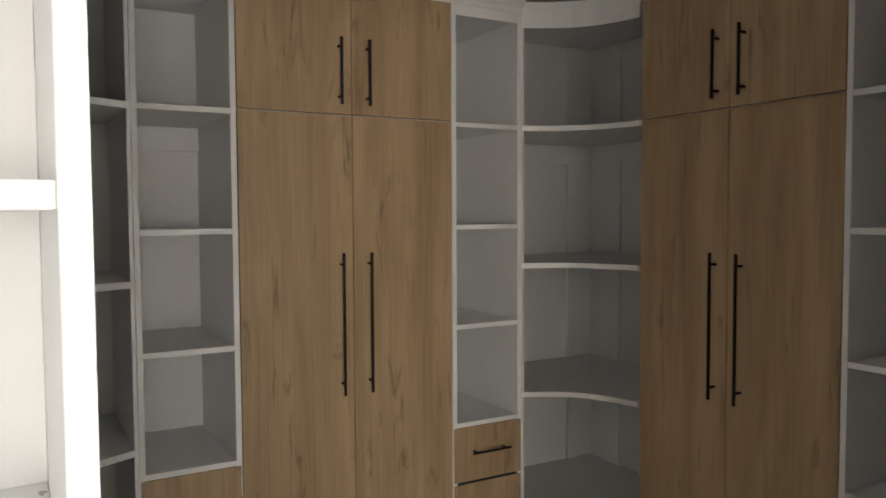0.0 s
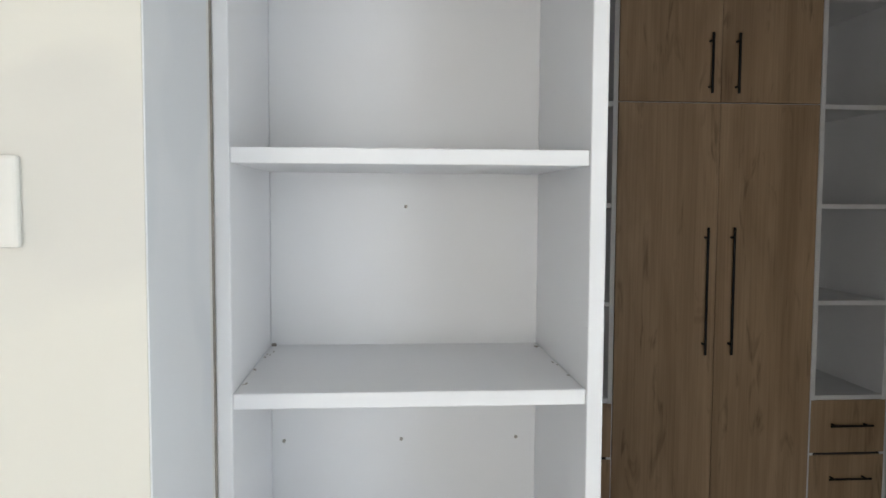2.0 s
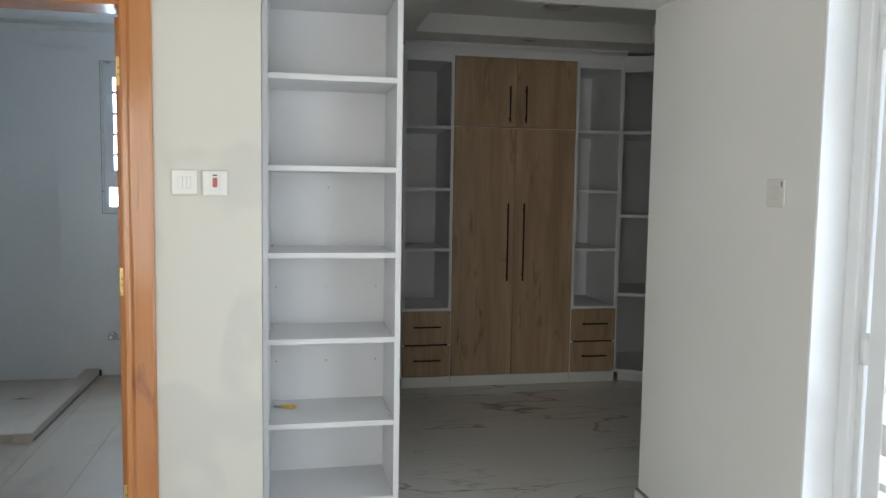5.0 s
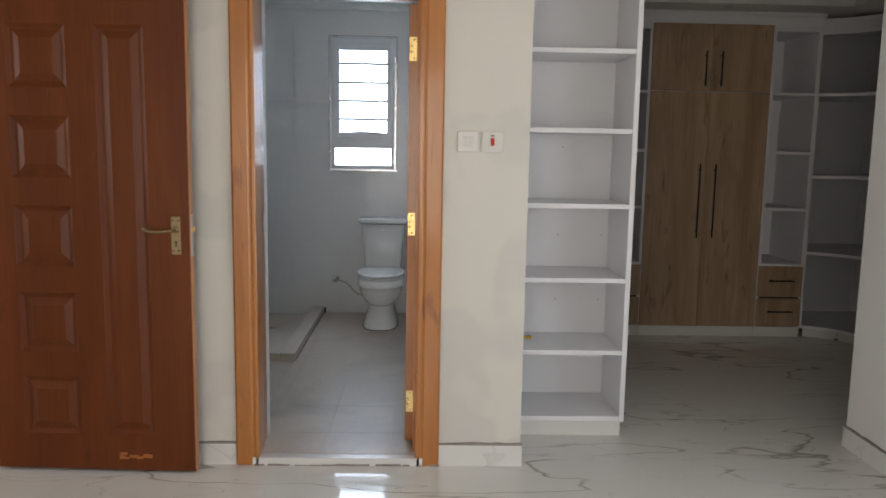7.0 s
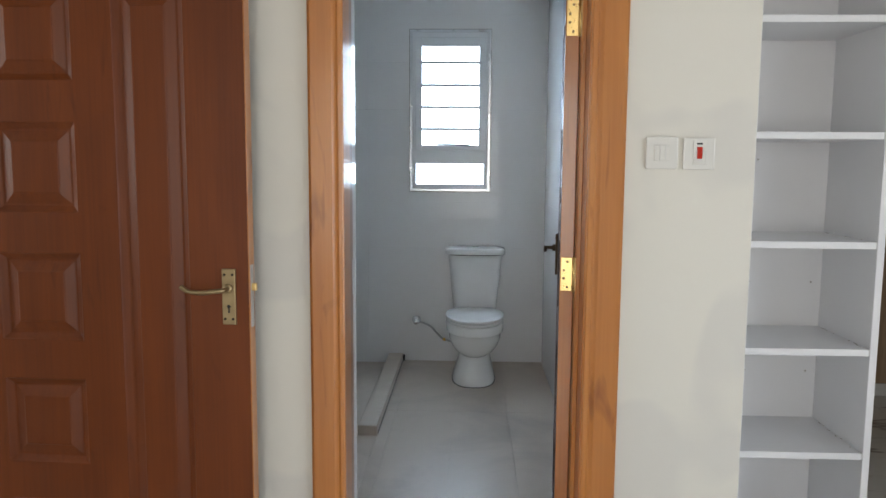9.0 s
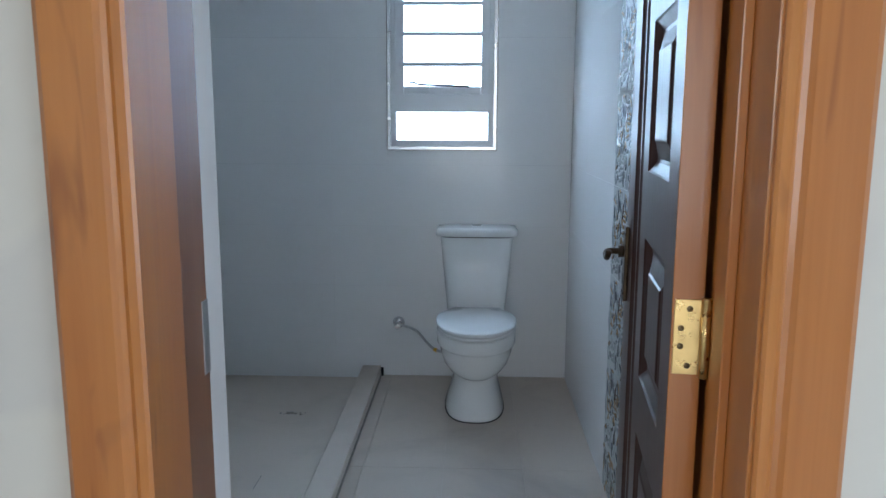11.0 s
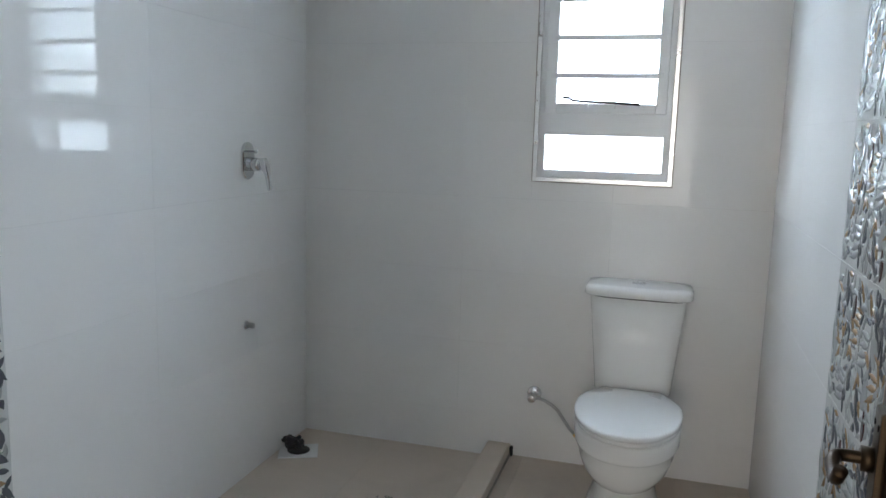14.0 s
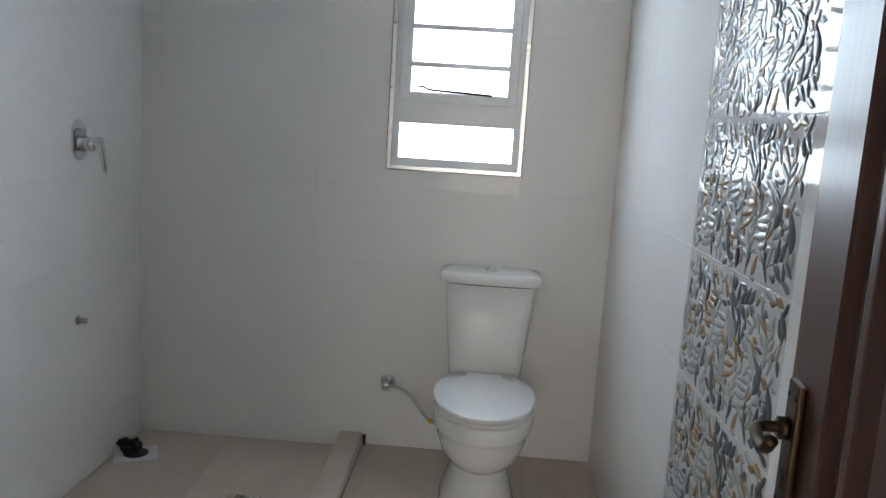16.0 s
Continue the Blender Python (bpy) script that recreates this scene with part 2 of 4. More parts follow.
def structure(name, boxes, material, label, category="wall"):
    bm = bmesh.new()
    for b in boxes:
        add_box(bm, *b)
    return tagged(part(name, bm, material), label, category, kind="structure")


def add_rings(bm, rings, caps=True):
    rows = [[bm.verts.new(p) for p in r] for r in rings]
    n = len(rows[0])
    for a, b in zip(rows, rows[1:]):
        for i in range(n):
            bm.faces.new((a[i], a[(i + 1) % n], b[(i + 1) % n], b[i]))
    if caps:
        bm.faces.new(rows[0][::-1])
        bm.faces.new(rows[-1])
    bmesh.ops.recalc_face_normals(bm, faces=bm.faces[:])


def add_tube(bm, pts, r, n=10):
    pts = [Vector(p) for p in pts]
    rings, up = [], None
    for i, p in enumerate(pts):
        d = (pts[min(i + 1, len(pts) - 1)] - pts[max(i - 1, 0)]).normalized()
        if up is None:
            up = Vector((0, 0, 1)) if abs(d.z) < 0.9 else Vector((1, 0, 0))
        u = (up - d * up.dot(d)).normalized()
        w, up = d.cross(u), u
        rr = r[i] if isinstance(r, (list, tuple)) else r
        rings.append([p + (u * math.cos(2 * math.pi * k / n) + w * math.sin(2 * math.pi * k / n)) * rr for k in range(n)])
    add_rings(bm, rings)


def tube(name, pts, r, material, parent, label="", n=10):
    bm = bmesh.new()
    add_tube(bm, pts, r, n)
    return part(name, bm, material, parent, label, True)


def curve_pts(pts, steps=6):
    """Points along a smooth line through the given ones."""
    p = [Vector(q) for q in pts]
    p = [2 * p[0] - p[1]] + p + [2 * p[-1] - p[-2]]
    out = []
    for i in range(1, len(p) - 2):
        for k in range(steps):
            t = k / steps
            out.append(0.5 * (2 * p[i] + (p[i + 1] - p[i - 1]) * t + (2 * p[i - 1] - 5 * p[i] + 4 * p[i + 1] - p[i + 2]) * t * t + (3 * p[i] - p[i - 1] - 3 * p[i + 1] + p[i + 2]) * t ** 3))
    return out + [p[-2]]


def extrude_profile(bm, profile, a, b, axis_out, axis_up=(0, 0, 1)):
    """Sweeps a 2D profile (out, up) from a to b."""
    o, u = Vector(axis_out), Vector(axis_up)
    add_rings(bm, [[Vector(e) + o * p + u * q for p, q in profile] for e in (a, b)])


# ---- plan ----
WF, WB = 0.372, 0.645                 # bathroom wall, bedroom face and bathroom face
WE = -0.405                           # its free end beside the bookcase
JL, JR, JH = -1.53, -0.862, 1.97      # clear opening of the bathroom door
DL, DR, DH = JL - 0.035, JR + 0.035, JH + 0.035
XL, XB, YE = -2.62, 1.172, 0.62       # entrance wall, balcony wall and its free end
YR = -5.2                             # rear wall
BL, BR, BY, BZ = -2.555, -0.695, 3.27, 0.035   # bathroom walls, back and floor level
WX0, WX1, WZ0, WZ1 = -1.577, -1.061, 1.177, 2.204   # bathroom window
KX, KY, KT = -1.622, 1.835, 0.085   # kerb's outer faces and top
TZ = 0.020                              # level of the shower tray
FY, FX = 2.75, 2.32                   # wardrobe fronts
H, HB, HC = 2.75, 2.45, 2.47          # ceilings: bedroom, bathroom, dressing room
BK0, BK1, BKY = -0.416, 0.135, 0.707   # bookcase

structure("floor", [(-6.0, XB + 0.2, YR - 0.2, WB, -0.12, 0), (WE - 0.25, 2.95, WB, 3.5, -0.12, 0)], MARBLE, "glossy white marble-look tiled floor with grey veins", "floor")
structure("bathroom_floor", [(DL + 0.001, DR - 0.001, WF + 0.0245, WB - 0.0605, -0.1, BZ - 0.006), (BL - 0.15, BR + 0.1, WB - 0.06, KY + 0.05, -0.1, BZ - 0.006), (KX - 0.05, BR + 0.1, KY + 0.05, BY + 0.15, -0.1, BZ - 0.006), (BL - 0.15, KX - 0.05, KY + 0.05, BY + 0.15, -0.1, TZ - 0.02)], FGROUT, "grouted bed under the bathroom floor tiles", "floor")
bm = bmesh.new()
add_rings(bm, [[Vector((x, y, z)) for x, y in ((WE, WF + 0.002), (WE - 0.0135, 0.6985), (WE - 0.025, 0.6985), (WE - 0.025, WF + 0.012), (WE - 0.008, WF + 0.002))] for z in (0, H)])
tagged(part("wall_bathroom_end", bm, DAYLIT_WHITE), "white painted wall end beside the bookcase, tinted cool for balcony daylight", "wall", kind="structure")
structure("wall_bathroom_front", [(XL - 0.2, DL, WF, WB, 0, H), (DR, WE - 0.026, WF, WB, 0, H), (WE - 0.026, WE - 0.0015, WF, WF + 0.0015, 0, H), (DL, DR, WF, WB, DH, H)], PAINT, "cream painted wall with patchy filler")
structure("wall_balcony", [(XB, XB + 0.2, -0.42, YE, 0, H), (XB, XB + 0.2, -2.5, -0.42, 2.12, H), (XB, XB + 0.2, YR, -2.5, 0, H)], OFFWHITE, "off-white painted wall beside the balcony door")
structure("header_beam", [(BK1 + 0.002, XB, 0.29, YE, 2.13, H)], OFFWHITE, "painted beam over the dressing room opening", "beam")
structure("wall_over_bookcase", [(WE, BK1, 0.75, 1.1, 2.6, H)], OFFWHITE, "painted wall over the bookcase")
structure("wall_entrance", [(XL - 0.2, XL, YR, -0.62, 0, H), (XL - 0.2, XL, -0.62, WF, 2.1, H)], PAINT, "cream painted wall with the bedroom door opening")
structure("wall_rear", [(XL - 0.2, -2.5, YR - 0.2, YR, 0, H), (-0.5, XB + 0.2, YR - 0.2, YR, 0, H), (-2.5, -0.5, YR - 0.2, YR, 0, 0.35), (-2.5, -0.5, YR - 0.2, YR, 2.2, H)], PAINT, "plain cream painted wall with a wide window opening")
structure("ceiling_bedroom", [(XL - 0.2, XB + 0.2, YR - 0.2, 1.1, H, H + 0.1)], CEIL, "flat white ceiling", "ceiling")
# the opening in the far end is added, out of view, for the corridor lamp
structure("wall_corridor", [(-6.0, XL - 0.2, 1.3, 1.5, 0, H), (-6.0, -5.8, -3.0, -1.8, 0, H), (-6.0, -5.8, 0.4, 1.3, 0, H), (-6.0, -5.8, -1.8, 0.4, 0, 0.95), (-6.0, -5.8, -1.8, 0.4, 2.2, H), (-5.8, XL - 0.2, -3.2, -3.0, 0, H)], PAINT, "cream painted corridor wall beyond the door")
structure("floor_corridor", [(-5.8, XL - 0.2, WB, 1.3, -0.1, 0)], MARBLE, "glossy tiled corridor floor", "floor")
structure("ceiling_corridor", [(-6.0, XL - 0.2, -3.2, 1.5, H, H + 0.1)], CEIL, "flat white ceiling", "ceiling")
structure("wall_bathroom_left", [(BL - 0.2, BL - 0.011, WB, BY + 0.2, 0, 2.6)], GROUT, "masonry behind glazed wall tiles")
structure("wall_bathroom_back", [(BL - 0.011, WX0, BY + 0.011, BY + 0.16, 0, 2.6), (WX1, BR + 0.2, BY + 0.011, BY + 0.16, 0, 2.6), (WX0, WX1, BY + 0.011, BY + 0.16, 0, WZ0), (WX0, WX1, BY + 0.011, BY + 0.16, WZ1, 2.6)], GROUT, "masonry with a small window opening behind the tiles")
structure("wall_bathroom_right", [(BR + 0.011, BR + 0.2, WB, BY + 0.011, 0, 2.6)], GROUT, "masonry behind glazed wall tiles")
structure("ceiling_bathroom", [(BL - 0.1, BR + 0.1, WB, BY + 0.05, HB, HB + 0.1)], CEIL, "white painted bathroom ceiling", "ceiling")
structure("wall_closet_back", [(BR + 0.2, 2.95, 3.31, 3.5, 0, H)], OFFWHITE, "plain wall behind the wardrobes")
structure("wall_closet_right", [(2.875, 2.95, 1.12, 3.31, 0, H), (XB + 0.2, 2.1, 0.42, YE, 0, H), (2.0, 2.1, YE, 1.0, 0, H), (2.0, 2.72, 1.0, 1.12, 0, H), (2.72, 2.875, 1.12, 1.145, 0, H)], OFFWHITE, "plain wall behind the wardrobes")
structure("wall_closet_left", [(BR + 0.2, 0.10, 1.1, 2.38, 0, H), (BR + 0.2, BK0 - 0.002, WB, 1.1, 0, H)], OFFWHITE, "plain white wall of the dressing room")
# tray ceiling: low border round a raised middle
structure("ceiling_closet", [(BR + 0.2, 2.95, 2.41, 3.31, 2.352, 2.6), (2.03, 2.95, 1.0, 2.41, 2.352, 2.6), (BR + 0.2, 0.45, 1.1, 2.41, 2.352, 2.6), (0.45, 2.03, YE, 2.41, HC, 2.6), (BK1, 0.45, YE, 1.1, HC, 2.6)], CEIL, "white stepped tray ceiling", "ceiling")
bm = bmesh.new()
COVE = [(0, 0), (0.055, 0), (0.045, -0.012), (0.022, -0.022), (0.012, -0.045), (0, -0.05)]
extrude_profile(bm, COVE, (BL, BY - 0.001, HB), (BR, BY - 0.001, HB), (0, -1, 0))
tagged(part("trim_bathroom_cornice", bm, CEIL), "white plaster cornice under the bathroom ceiling", "cornice", kind="structure")

# skirtings of marble tile with a rough mortar edge on top


def skirting(name, x0, x1, y0, y1, h=0.092):
    ob = structure(name, [(x0, x1, y0, y1, 0, h)], MARBLE_TRIM, "marble tile skirting with rough mortar edge", "skirting")
    bm = bmesh.new()
    long_x = abs(x1 - x0) > abs(y1 - y0)
    n = max(2, int(max(abs(x1 - x0), abs(y1 - y0)) / 0.04))
    for i in range(n):
        f, g = i / n, (i + 1) / n
        e = 0.003 + 0.005 * random.random()
        if long_x:
            add_box(bm, x0 + (x1 - x0) * f, x0 + (x1 - x0) * g, y0 + 0.001, y1, h, h + e + 0.002)
        else:
            add_box(bm, x0, x1 - 0.001, y0 + (y1 - y0) * f, y0 + (y1 - y0) * g, h, h + e + 0.002)
    part("mortar_edge", bm, MORTAR, ob, "rough grey mortar")


skirting("baseboard_door_left", XL + 0.002, -1.627, WF - 0.012, WF)
skirting("baseboard_door_right", -0.815, WE + 0.006, WF - 0.014, WF)
skirting("baseboard_balcony", XB - 0.014, XB, -0.42, YE + 0.004)
skirting("baseboard_entrance", XL, XL + 0.012, YR, -0.75)
skirting("baseboard_corridor", -5.8, XL - 0.2, 1.288, 1.3)
structure("door_sill", [(DL, DR, WF - 0.02, WF + 0.024, 0, BZ - 0.001)], MARBLE_TRIM, "worn white marble threshold step", "threshold")
structure("trim_reveal_left", [(DL - 0.002, JL - 0.012, 0.5862, WB + 0.012, BZ, JH + 0.03)], BTILE, "pale tiled reveal behind the door frame", "reveal")
structure("trim_reveal_right", [(-0.853, DR + 0.002, 0.5225, WB + 0.012, BZ, JH + 0.03)], PINE, "varnished pine jamb lining behind the hinges", "reveal")

# ---- bedroom: bathroom door frame ----
ARCH = [(0, 0), (0, 0.017), (0.004, 0.020), (0.014, 0.020), (0.020, 0.016), (0.026, 0.018), (0.032, 0.022), (0.090, 0.022), (0.098, 0.016), (0.098, 0)]


def architrave_upright(x, side, h, parent):
    bm = bmesh.new()
    prof = [(q, p) for p, q in ARCH]
    add_rings(bm, [[Vector((x + side * p, WF - q, z)) for q, p in prof] for z in (0.002, h)])
    part("architrave", bm, PINE, parent)


fr = thing("bathroom_door_frame", 0, 0, 0, 0, "varnished orange pine door frame with moulded architrave", "door frame")
slab("jamb", (DL, JL, WF - 0.012, 0.474, 0.03, DH), PINE, fr)
slab("rebate", (DL, JL - 0.010, 0.4745, 0.586, 0.03, DH), RUSSET, fr, 0.0015, "darker brown rebate")
slab("jamb", (JR, DR, WF - 0.012, 0.522, 0.03, DH), PINE, fr)
slab("head", (JL, JR, WF - 0.012, 0.522, JH, DH), PINE, fr)
slab("door_stop", (JR - 0.012, JR, WF + 0.06, WF + 0.10, 0.03, JH), PINE, fr)
architrave_upright(JL + 0.002, -1, JH + 0.1, fr)
architrave_upright(JR + 0.004, 1, JH + 0.1, fr)
bm = bmesh.new()
add_rings(bm, [[Vector((x, WF - q - 0.001, JH + 0.012 + p)) for p, q in ARCH] for x in (JL - 0.096, JR + 0.096)])
part("architrave", bm, PINE, fr)
slab("strike_plate", (JL - 0.011, JL - 0.0085, 0.564, 0.5865, 0.955, 1.06), STEEL, fr, 0.0005, "dull steel strike plate")
bm = bmesh.new()
for i in range(14):
    r = random.random
    add_box(bm, -0.80 - 0.75 * i / 13, -0.80 - 0.75 * i / 13 + 0.03 + 0.04 * r(), WF - 0.024, WF - 0.019, 0, 0.003 + 0.006 * r())
tagged(part("mortar_crumbs", bm, MORTAR), "grey mortar smears along the marble threshold", "mortar", kind="stuff")


def moulded_panel(bm, x0, x1, z0, z1, y, s):
    """A raised and fielded panel sunk in the face at y; s: -1 where the face looks to -y."""
    steps = [(0.0, 0.0), (0.003, 0.0), (0.006, -0.003), (0.020, -0.012), (0.026, -0.0125), (0.052, -0.004), (0.055, -0.002), (0.058, -0.0015)]
    rings = [[Vector((x, y + s * d, z)) for x, z in ((x0 + o, z0 + o), (x1 - o, z0 + o), (x1 - o, z1 - o), (x0 + o, z1 - o))] for o, d in steps]
    rows = [[bm.verts.new(p) for p in r] for r in rings]
    for a, b in zip(rows, rows[1:]):
        for i in range(4):
            bm.faces.new((a[i], a[(i + 1) % 4], b[(i + 1) % 4], b[i]))
    bm.faces.new(rows[-1])


def panelled_door(name, w, h, stain, label, sq, tall_x):
    """Leaf in local x 0..w from the hinges, face towards -y at y=0. Five square panels beside the hinges, one tall one beside the lock."""
    t = thing(name, 0, 0, 0, 0, label, "door")
    squares = [(sq[0], sq[1], z, z + sq[3]) for z in sq[2]]
    tall = (*tall_x, sq[2][0], sq[2][-1] + sq[3])
    holes = squares + [tall]
    xs = sorted({0, w, *[v for p in holes for v in p[:2]]})
    zs = sorted({0, h, *[v for p in holes for v in p[2:]]})
    bm = bmesh.new()
    for i in range(len(xs) - 1):
        for j in range(len(zs) - 1):
            cx, cz = (xs[i] + xs[i + 1]) / 2, (zs[j] + zs[j + 1]) / 2
            if any(p[0] < cx < p[1] and p[2] < cz < p[3] for p in holes):
                continue
            bm.faces.new([bm.verts.new((x, 0, z)) for x, z in ((xs[i], zs[j]), (xs[i + 1], zs[j]), (xs[i + 1], zs[j + 1]), (xs[i], zs[j + 1]))])
    add_box(bm, 0.0, w, 0.016, 0.039, 0, h)
    for x0, x1, z0, z1 in ((0, w, 0, 0.004), (0, w, h - 0.004, h)):
        add_box(bm, x0, x1, 0.0005, 0.017, z0, z1)
    bmesh.ops.remove_doubles(bm, verts=bm.verts[:], dist=0.0003)
    part("leaf", bm, stain, t)
    for p in holes:
        bm = bmesh.new()
        moulded_panel(bm, *p, 0.0, -1)
        part("door_panel", bm, stain, t)
    slab("edge_strip", (w, w + 0.003, 0.0, 0.04, 0, h), PINE, t, 0.0008, "lighter varnished pine edge")
    slab("edge_strip", (-0.003, 0, 0.0, 0.04, 0, h), PINE, t, 0.0008, "lighter varnished pine edge")
    return t


def lever_set(t, x, zc, h, toward, finish, reach=1.0, span=1.0):
    """Long plate with lever and keyhole on the face at y=0."""
    bm = bmesh.new()
    add_box(bm, x - 0.019, x + 0.019, -0.009, -0.0005, zc - h / 2, zc + h / 2, 0.003, 2)
    plate = part("lock_plate", bm, finish, t, "antique brass plate")
    s = toward * span
    y1, y2 = -0.045 * reach, -0.056 * reach
    tube("lever", curve_pts([(x, -0.006, zc + 0.024), (x, y1, zc + 0.024), (x + s * 0.02, y2 + 0.001, zc + 0.022), (x + s * 0.06, y2, zc + 0.018), (x + s * 0.095, y2, zc + 0.022), (x + s * 0.112, y2 + 0.002, zc + 0.034)], 5), 0.0065, finish, t, "curved brass lever")
    tube("rose", [(x, -0.008, zc + 0.024), (x, -0.02, zc + 0.024)], 0.013, finish, t)
    bm = bmesh.new()
    add_tube(bm, [(x, -0.0095, zc - 0.026), (x, -0.0101, zc - 0.026)], 0.005)
    add_box(bm, x - 0.0022, x + 0.0022, -0.0101, -0.0095, zc - 0.043, zc - 0.026)
    part("keyhole", bm, DARK, plate)
    for dx, dz in ((-0.011, 0.06), (0.011, 0.06), (-0.011, -0.06), (0.011, -0.06)):
        tube("screw", [(x + dx, -0.0085, zc + dz), (x + dx, -0.0100, zc + dz)], 0.0036, BLACK, plate, n=8)


# bedroom door, swung open against the bathroom wall
bd = panelled_door("bedroom_door", 0.822, 2.03, MAHOGANY, "mahogany-stained panelled door standing open against the wall",
                   (0.116, 0.357, (0.147, 0.497, 0.849, 1.203, 1.556), 0.248), (0.464, 0.664))
bd.matrix_world = pose(-2.592, 0.294, 0.014, 0, 0, -2.6)
lever_set(bd, 0.770, 0.985, 0.152, -1, ANTIQUE)
latch = slab("lock_forend", (0.8245, 0.8265, 0.008, 0.03, 0.90, 1.07), STEEL, bd, 0.0005, "steel lock forend")
slab("latch_bolt", (0.826, 0.838, 0.012, 0.026, 1.0, 1.02), BRASS, latch, 0.001)
for z in (0.25, 1.0, 1.75):
    hh = slab("hinge", (-0.006, 0.002, -0.006, 0.012, z - 0.05, z + 0.05), BRASS, bd, 0.001, "brass butt hinge")
bm = bmesh.new()
for i in range(16):
    x, z = 0.50 + 0.12 * random.random(), 0.045 + 0.02 * random.random()
    add_box(bm, x, x + 0.012 + 0.03 * random.random(), -0.0008, -0.0002, z, z + 0.004 + 0.008 * random.random())
part("paint_scuff", bm, PINE, bd, "pale scuff near the bottom")

ef = thing("bedroom_door_frame", 0, 0, 0, 0, "varnished brown pine frame of the bedroom door", "door frame")
slab("jamb", (XL - 0.13, XL + 0.005, 0.334, WF, 0, 2.09), PINE, ef)
slab("jamb", (XL - 0.13, XL + 0.005, -0.62, -0.585, 0, 2.09), PINE, ef)
slab("head", (XL - 0.13, XL + 0.005, -0.585, 0.334, 2.055, 2.09), PINE, ef)
slab("architrave", (XL, XL + 0.02, -0.70, -0.60, 0, 2.16), PINE, ef, 0.004)
slab("door_stop", (XL - 0.10, XL - 0.055, 0.322, 0.334, 0, 2.055), PINE, ef)

# switches on the bathroom wall


def switch(name, x, z, w, label):
    t = thing(name, x, WF, z, 0, label, "light switch")
    bm = bmesh.new()
    add_box(bm, -w / 2, w / 2, -0.009, 0, -0.043, 0.043, 0.004, 2)
    part("faceplate", bm, PLASTIC, t)
    return t


s1 = switch("light_switch", -0.660, 1.391, 0.086, "white three-gang rocker switch on the wall")
for i in range(3):
    slab("rocker", (-0.021 + i * 0.0142, -0.021 + i * 0.0142 + 0.0136, -0.0125, -0.009, -0.021, 0.021), PLASTIC, s1, 0.001)
s2 = switch("heater_switch", -0.560, 1.390, 0.086, "white water heater switch with a red rocker")
slab("rocker_surround", (-0.017, 0.017, -0.0115, -0.009, -0.03, 0.032), PLASTIC, s2, 0.001)
slab("rocker", (-0.0075, 0.0075, -0.0145, -0.0113, -0.014, 0.018), RED, s2, 0.0015, "red rocker")
slab("pilot_light", (-0.008, 0.008, -0.0125, -0.0113, 0.024, 0.029), DARK, s2, 0.0005)
s3 = thing("light_switch", XB, -0.245, 1.385, -90, "white single rocker switch on the balcony wall", "light switch")
slab("faceplate", (-0.043, 0.043, -0.009, 0, -0.043, 0.043), PLASTIC, s3, 0.004, "", 2)
slab("rocker", (-0.02, 0.012, -0.013, -0.009, -0.022, 0.022), PLASTIC, s3, 0.001)
slab("indicator_slot", (0.028, 0.034, -0.0096, -0.009, 0.02, 0.036), DARK, s3, 0.0003)

# ---- balcony door ----
gd = thing("balcony_door", XB, -0.42, 0, 0, "white enamelled steel balcony door with horizontal bars", "door")
slab("lining", (0.0, 0.2, -0.012, 0, 0, 2.12), METALW, gd, 0.002)
slab("frame_post", (0.10, 0.155, -0.062, -0.012, 0, 2.12), METALW, gd, 0.003)
slab("frame_post", (0.12, 0.14, -0.085, -0.062, 0, 2.12), METALW, gd, 0.002)
slab("frame_head", (0.10, 0.155, -2.068, -0.062, 2.07, 2.12), METALW, gd, 0.003)
slab("frame_post", (0.10, 0.155, -2.08, -2.03, 0, 2.07), METALW, gd, 0.003)
for y0 in (-0.16, -1.12):
    slab("stile", (0.12, 0.155, y0 - 0.005, y0 + 0.062, 0.02, 2.06), METALW, gd, 0.003)
    slab("stile", (0.12, 0.155, y0 - 0.90, y0 - 0.84, 0.02, 2.06), METALW, gd, 0.003)
    for z0, z1 in ((0.02, 0.12), (0.22, 0.245), (0.35, 0.44), (0.565, 0.59), (0.665, 0.755), (0.84, 0.865), (0.965, 1.02), (1.12, 1.145), (1.225, 1.25), (1.345, 1.37), (1.455, 1.48), (1.56, 1.585), (1.66, 1.755), (1.86, 1.885), (1.98, 2.06)):
        slab("bar", (0.125, 0.15, y0 - 0.842, y0 - 0.003, z0, z1), METALW, gd, 0.002)
for z in (0.95, 1.83):
    tube("hinge", [(0.115, -0.092, z - 0.045), (0.115, -0.092, z + 0.045)], 0.011, METALW, gd)
# balcony and outdoors
structure("ground", [(-400, 400, -400, 400, -0.5, -0.16)], GROUND, "pale dusty ground reaching to the horizon", "ground")
structure("balcony_slab", [(XB + 0.2, 6.5, YR, 0.64, -0.16, -0.02), (2.95, 6.5, 0.64, 6.5, -0.16, -0.02)], STONE, "dusty brown-grey tiled balcony floor", "balcony")
structure("balcony_parapet", [(5.14, 5.34, YR, 6.5, -0.16, 1.6)], CREAM, "sunlit cream plastered wall beyond the balcony", "wall")
fence = thing("slat_fence", 5.08, 0, -0.02, 0, "sunlit orange wooden slat fence along the balcony", "fence")
for i in range(60):
    slab("slat", (0, 0.02, 0.2 + i * 0.1, 0.2 + i * 0.1 + 0.088, 0.04, 0.90), SLATW, fence, 0.002)
for z in (0.0, 0.45, 0.90):
    slab("rail", (-0.022, -0.001, 0.2, 6.2, z, z + 0.05), STONE, fence, 0.002, "grey rail")
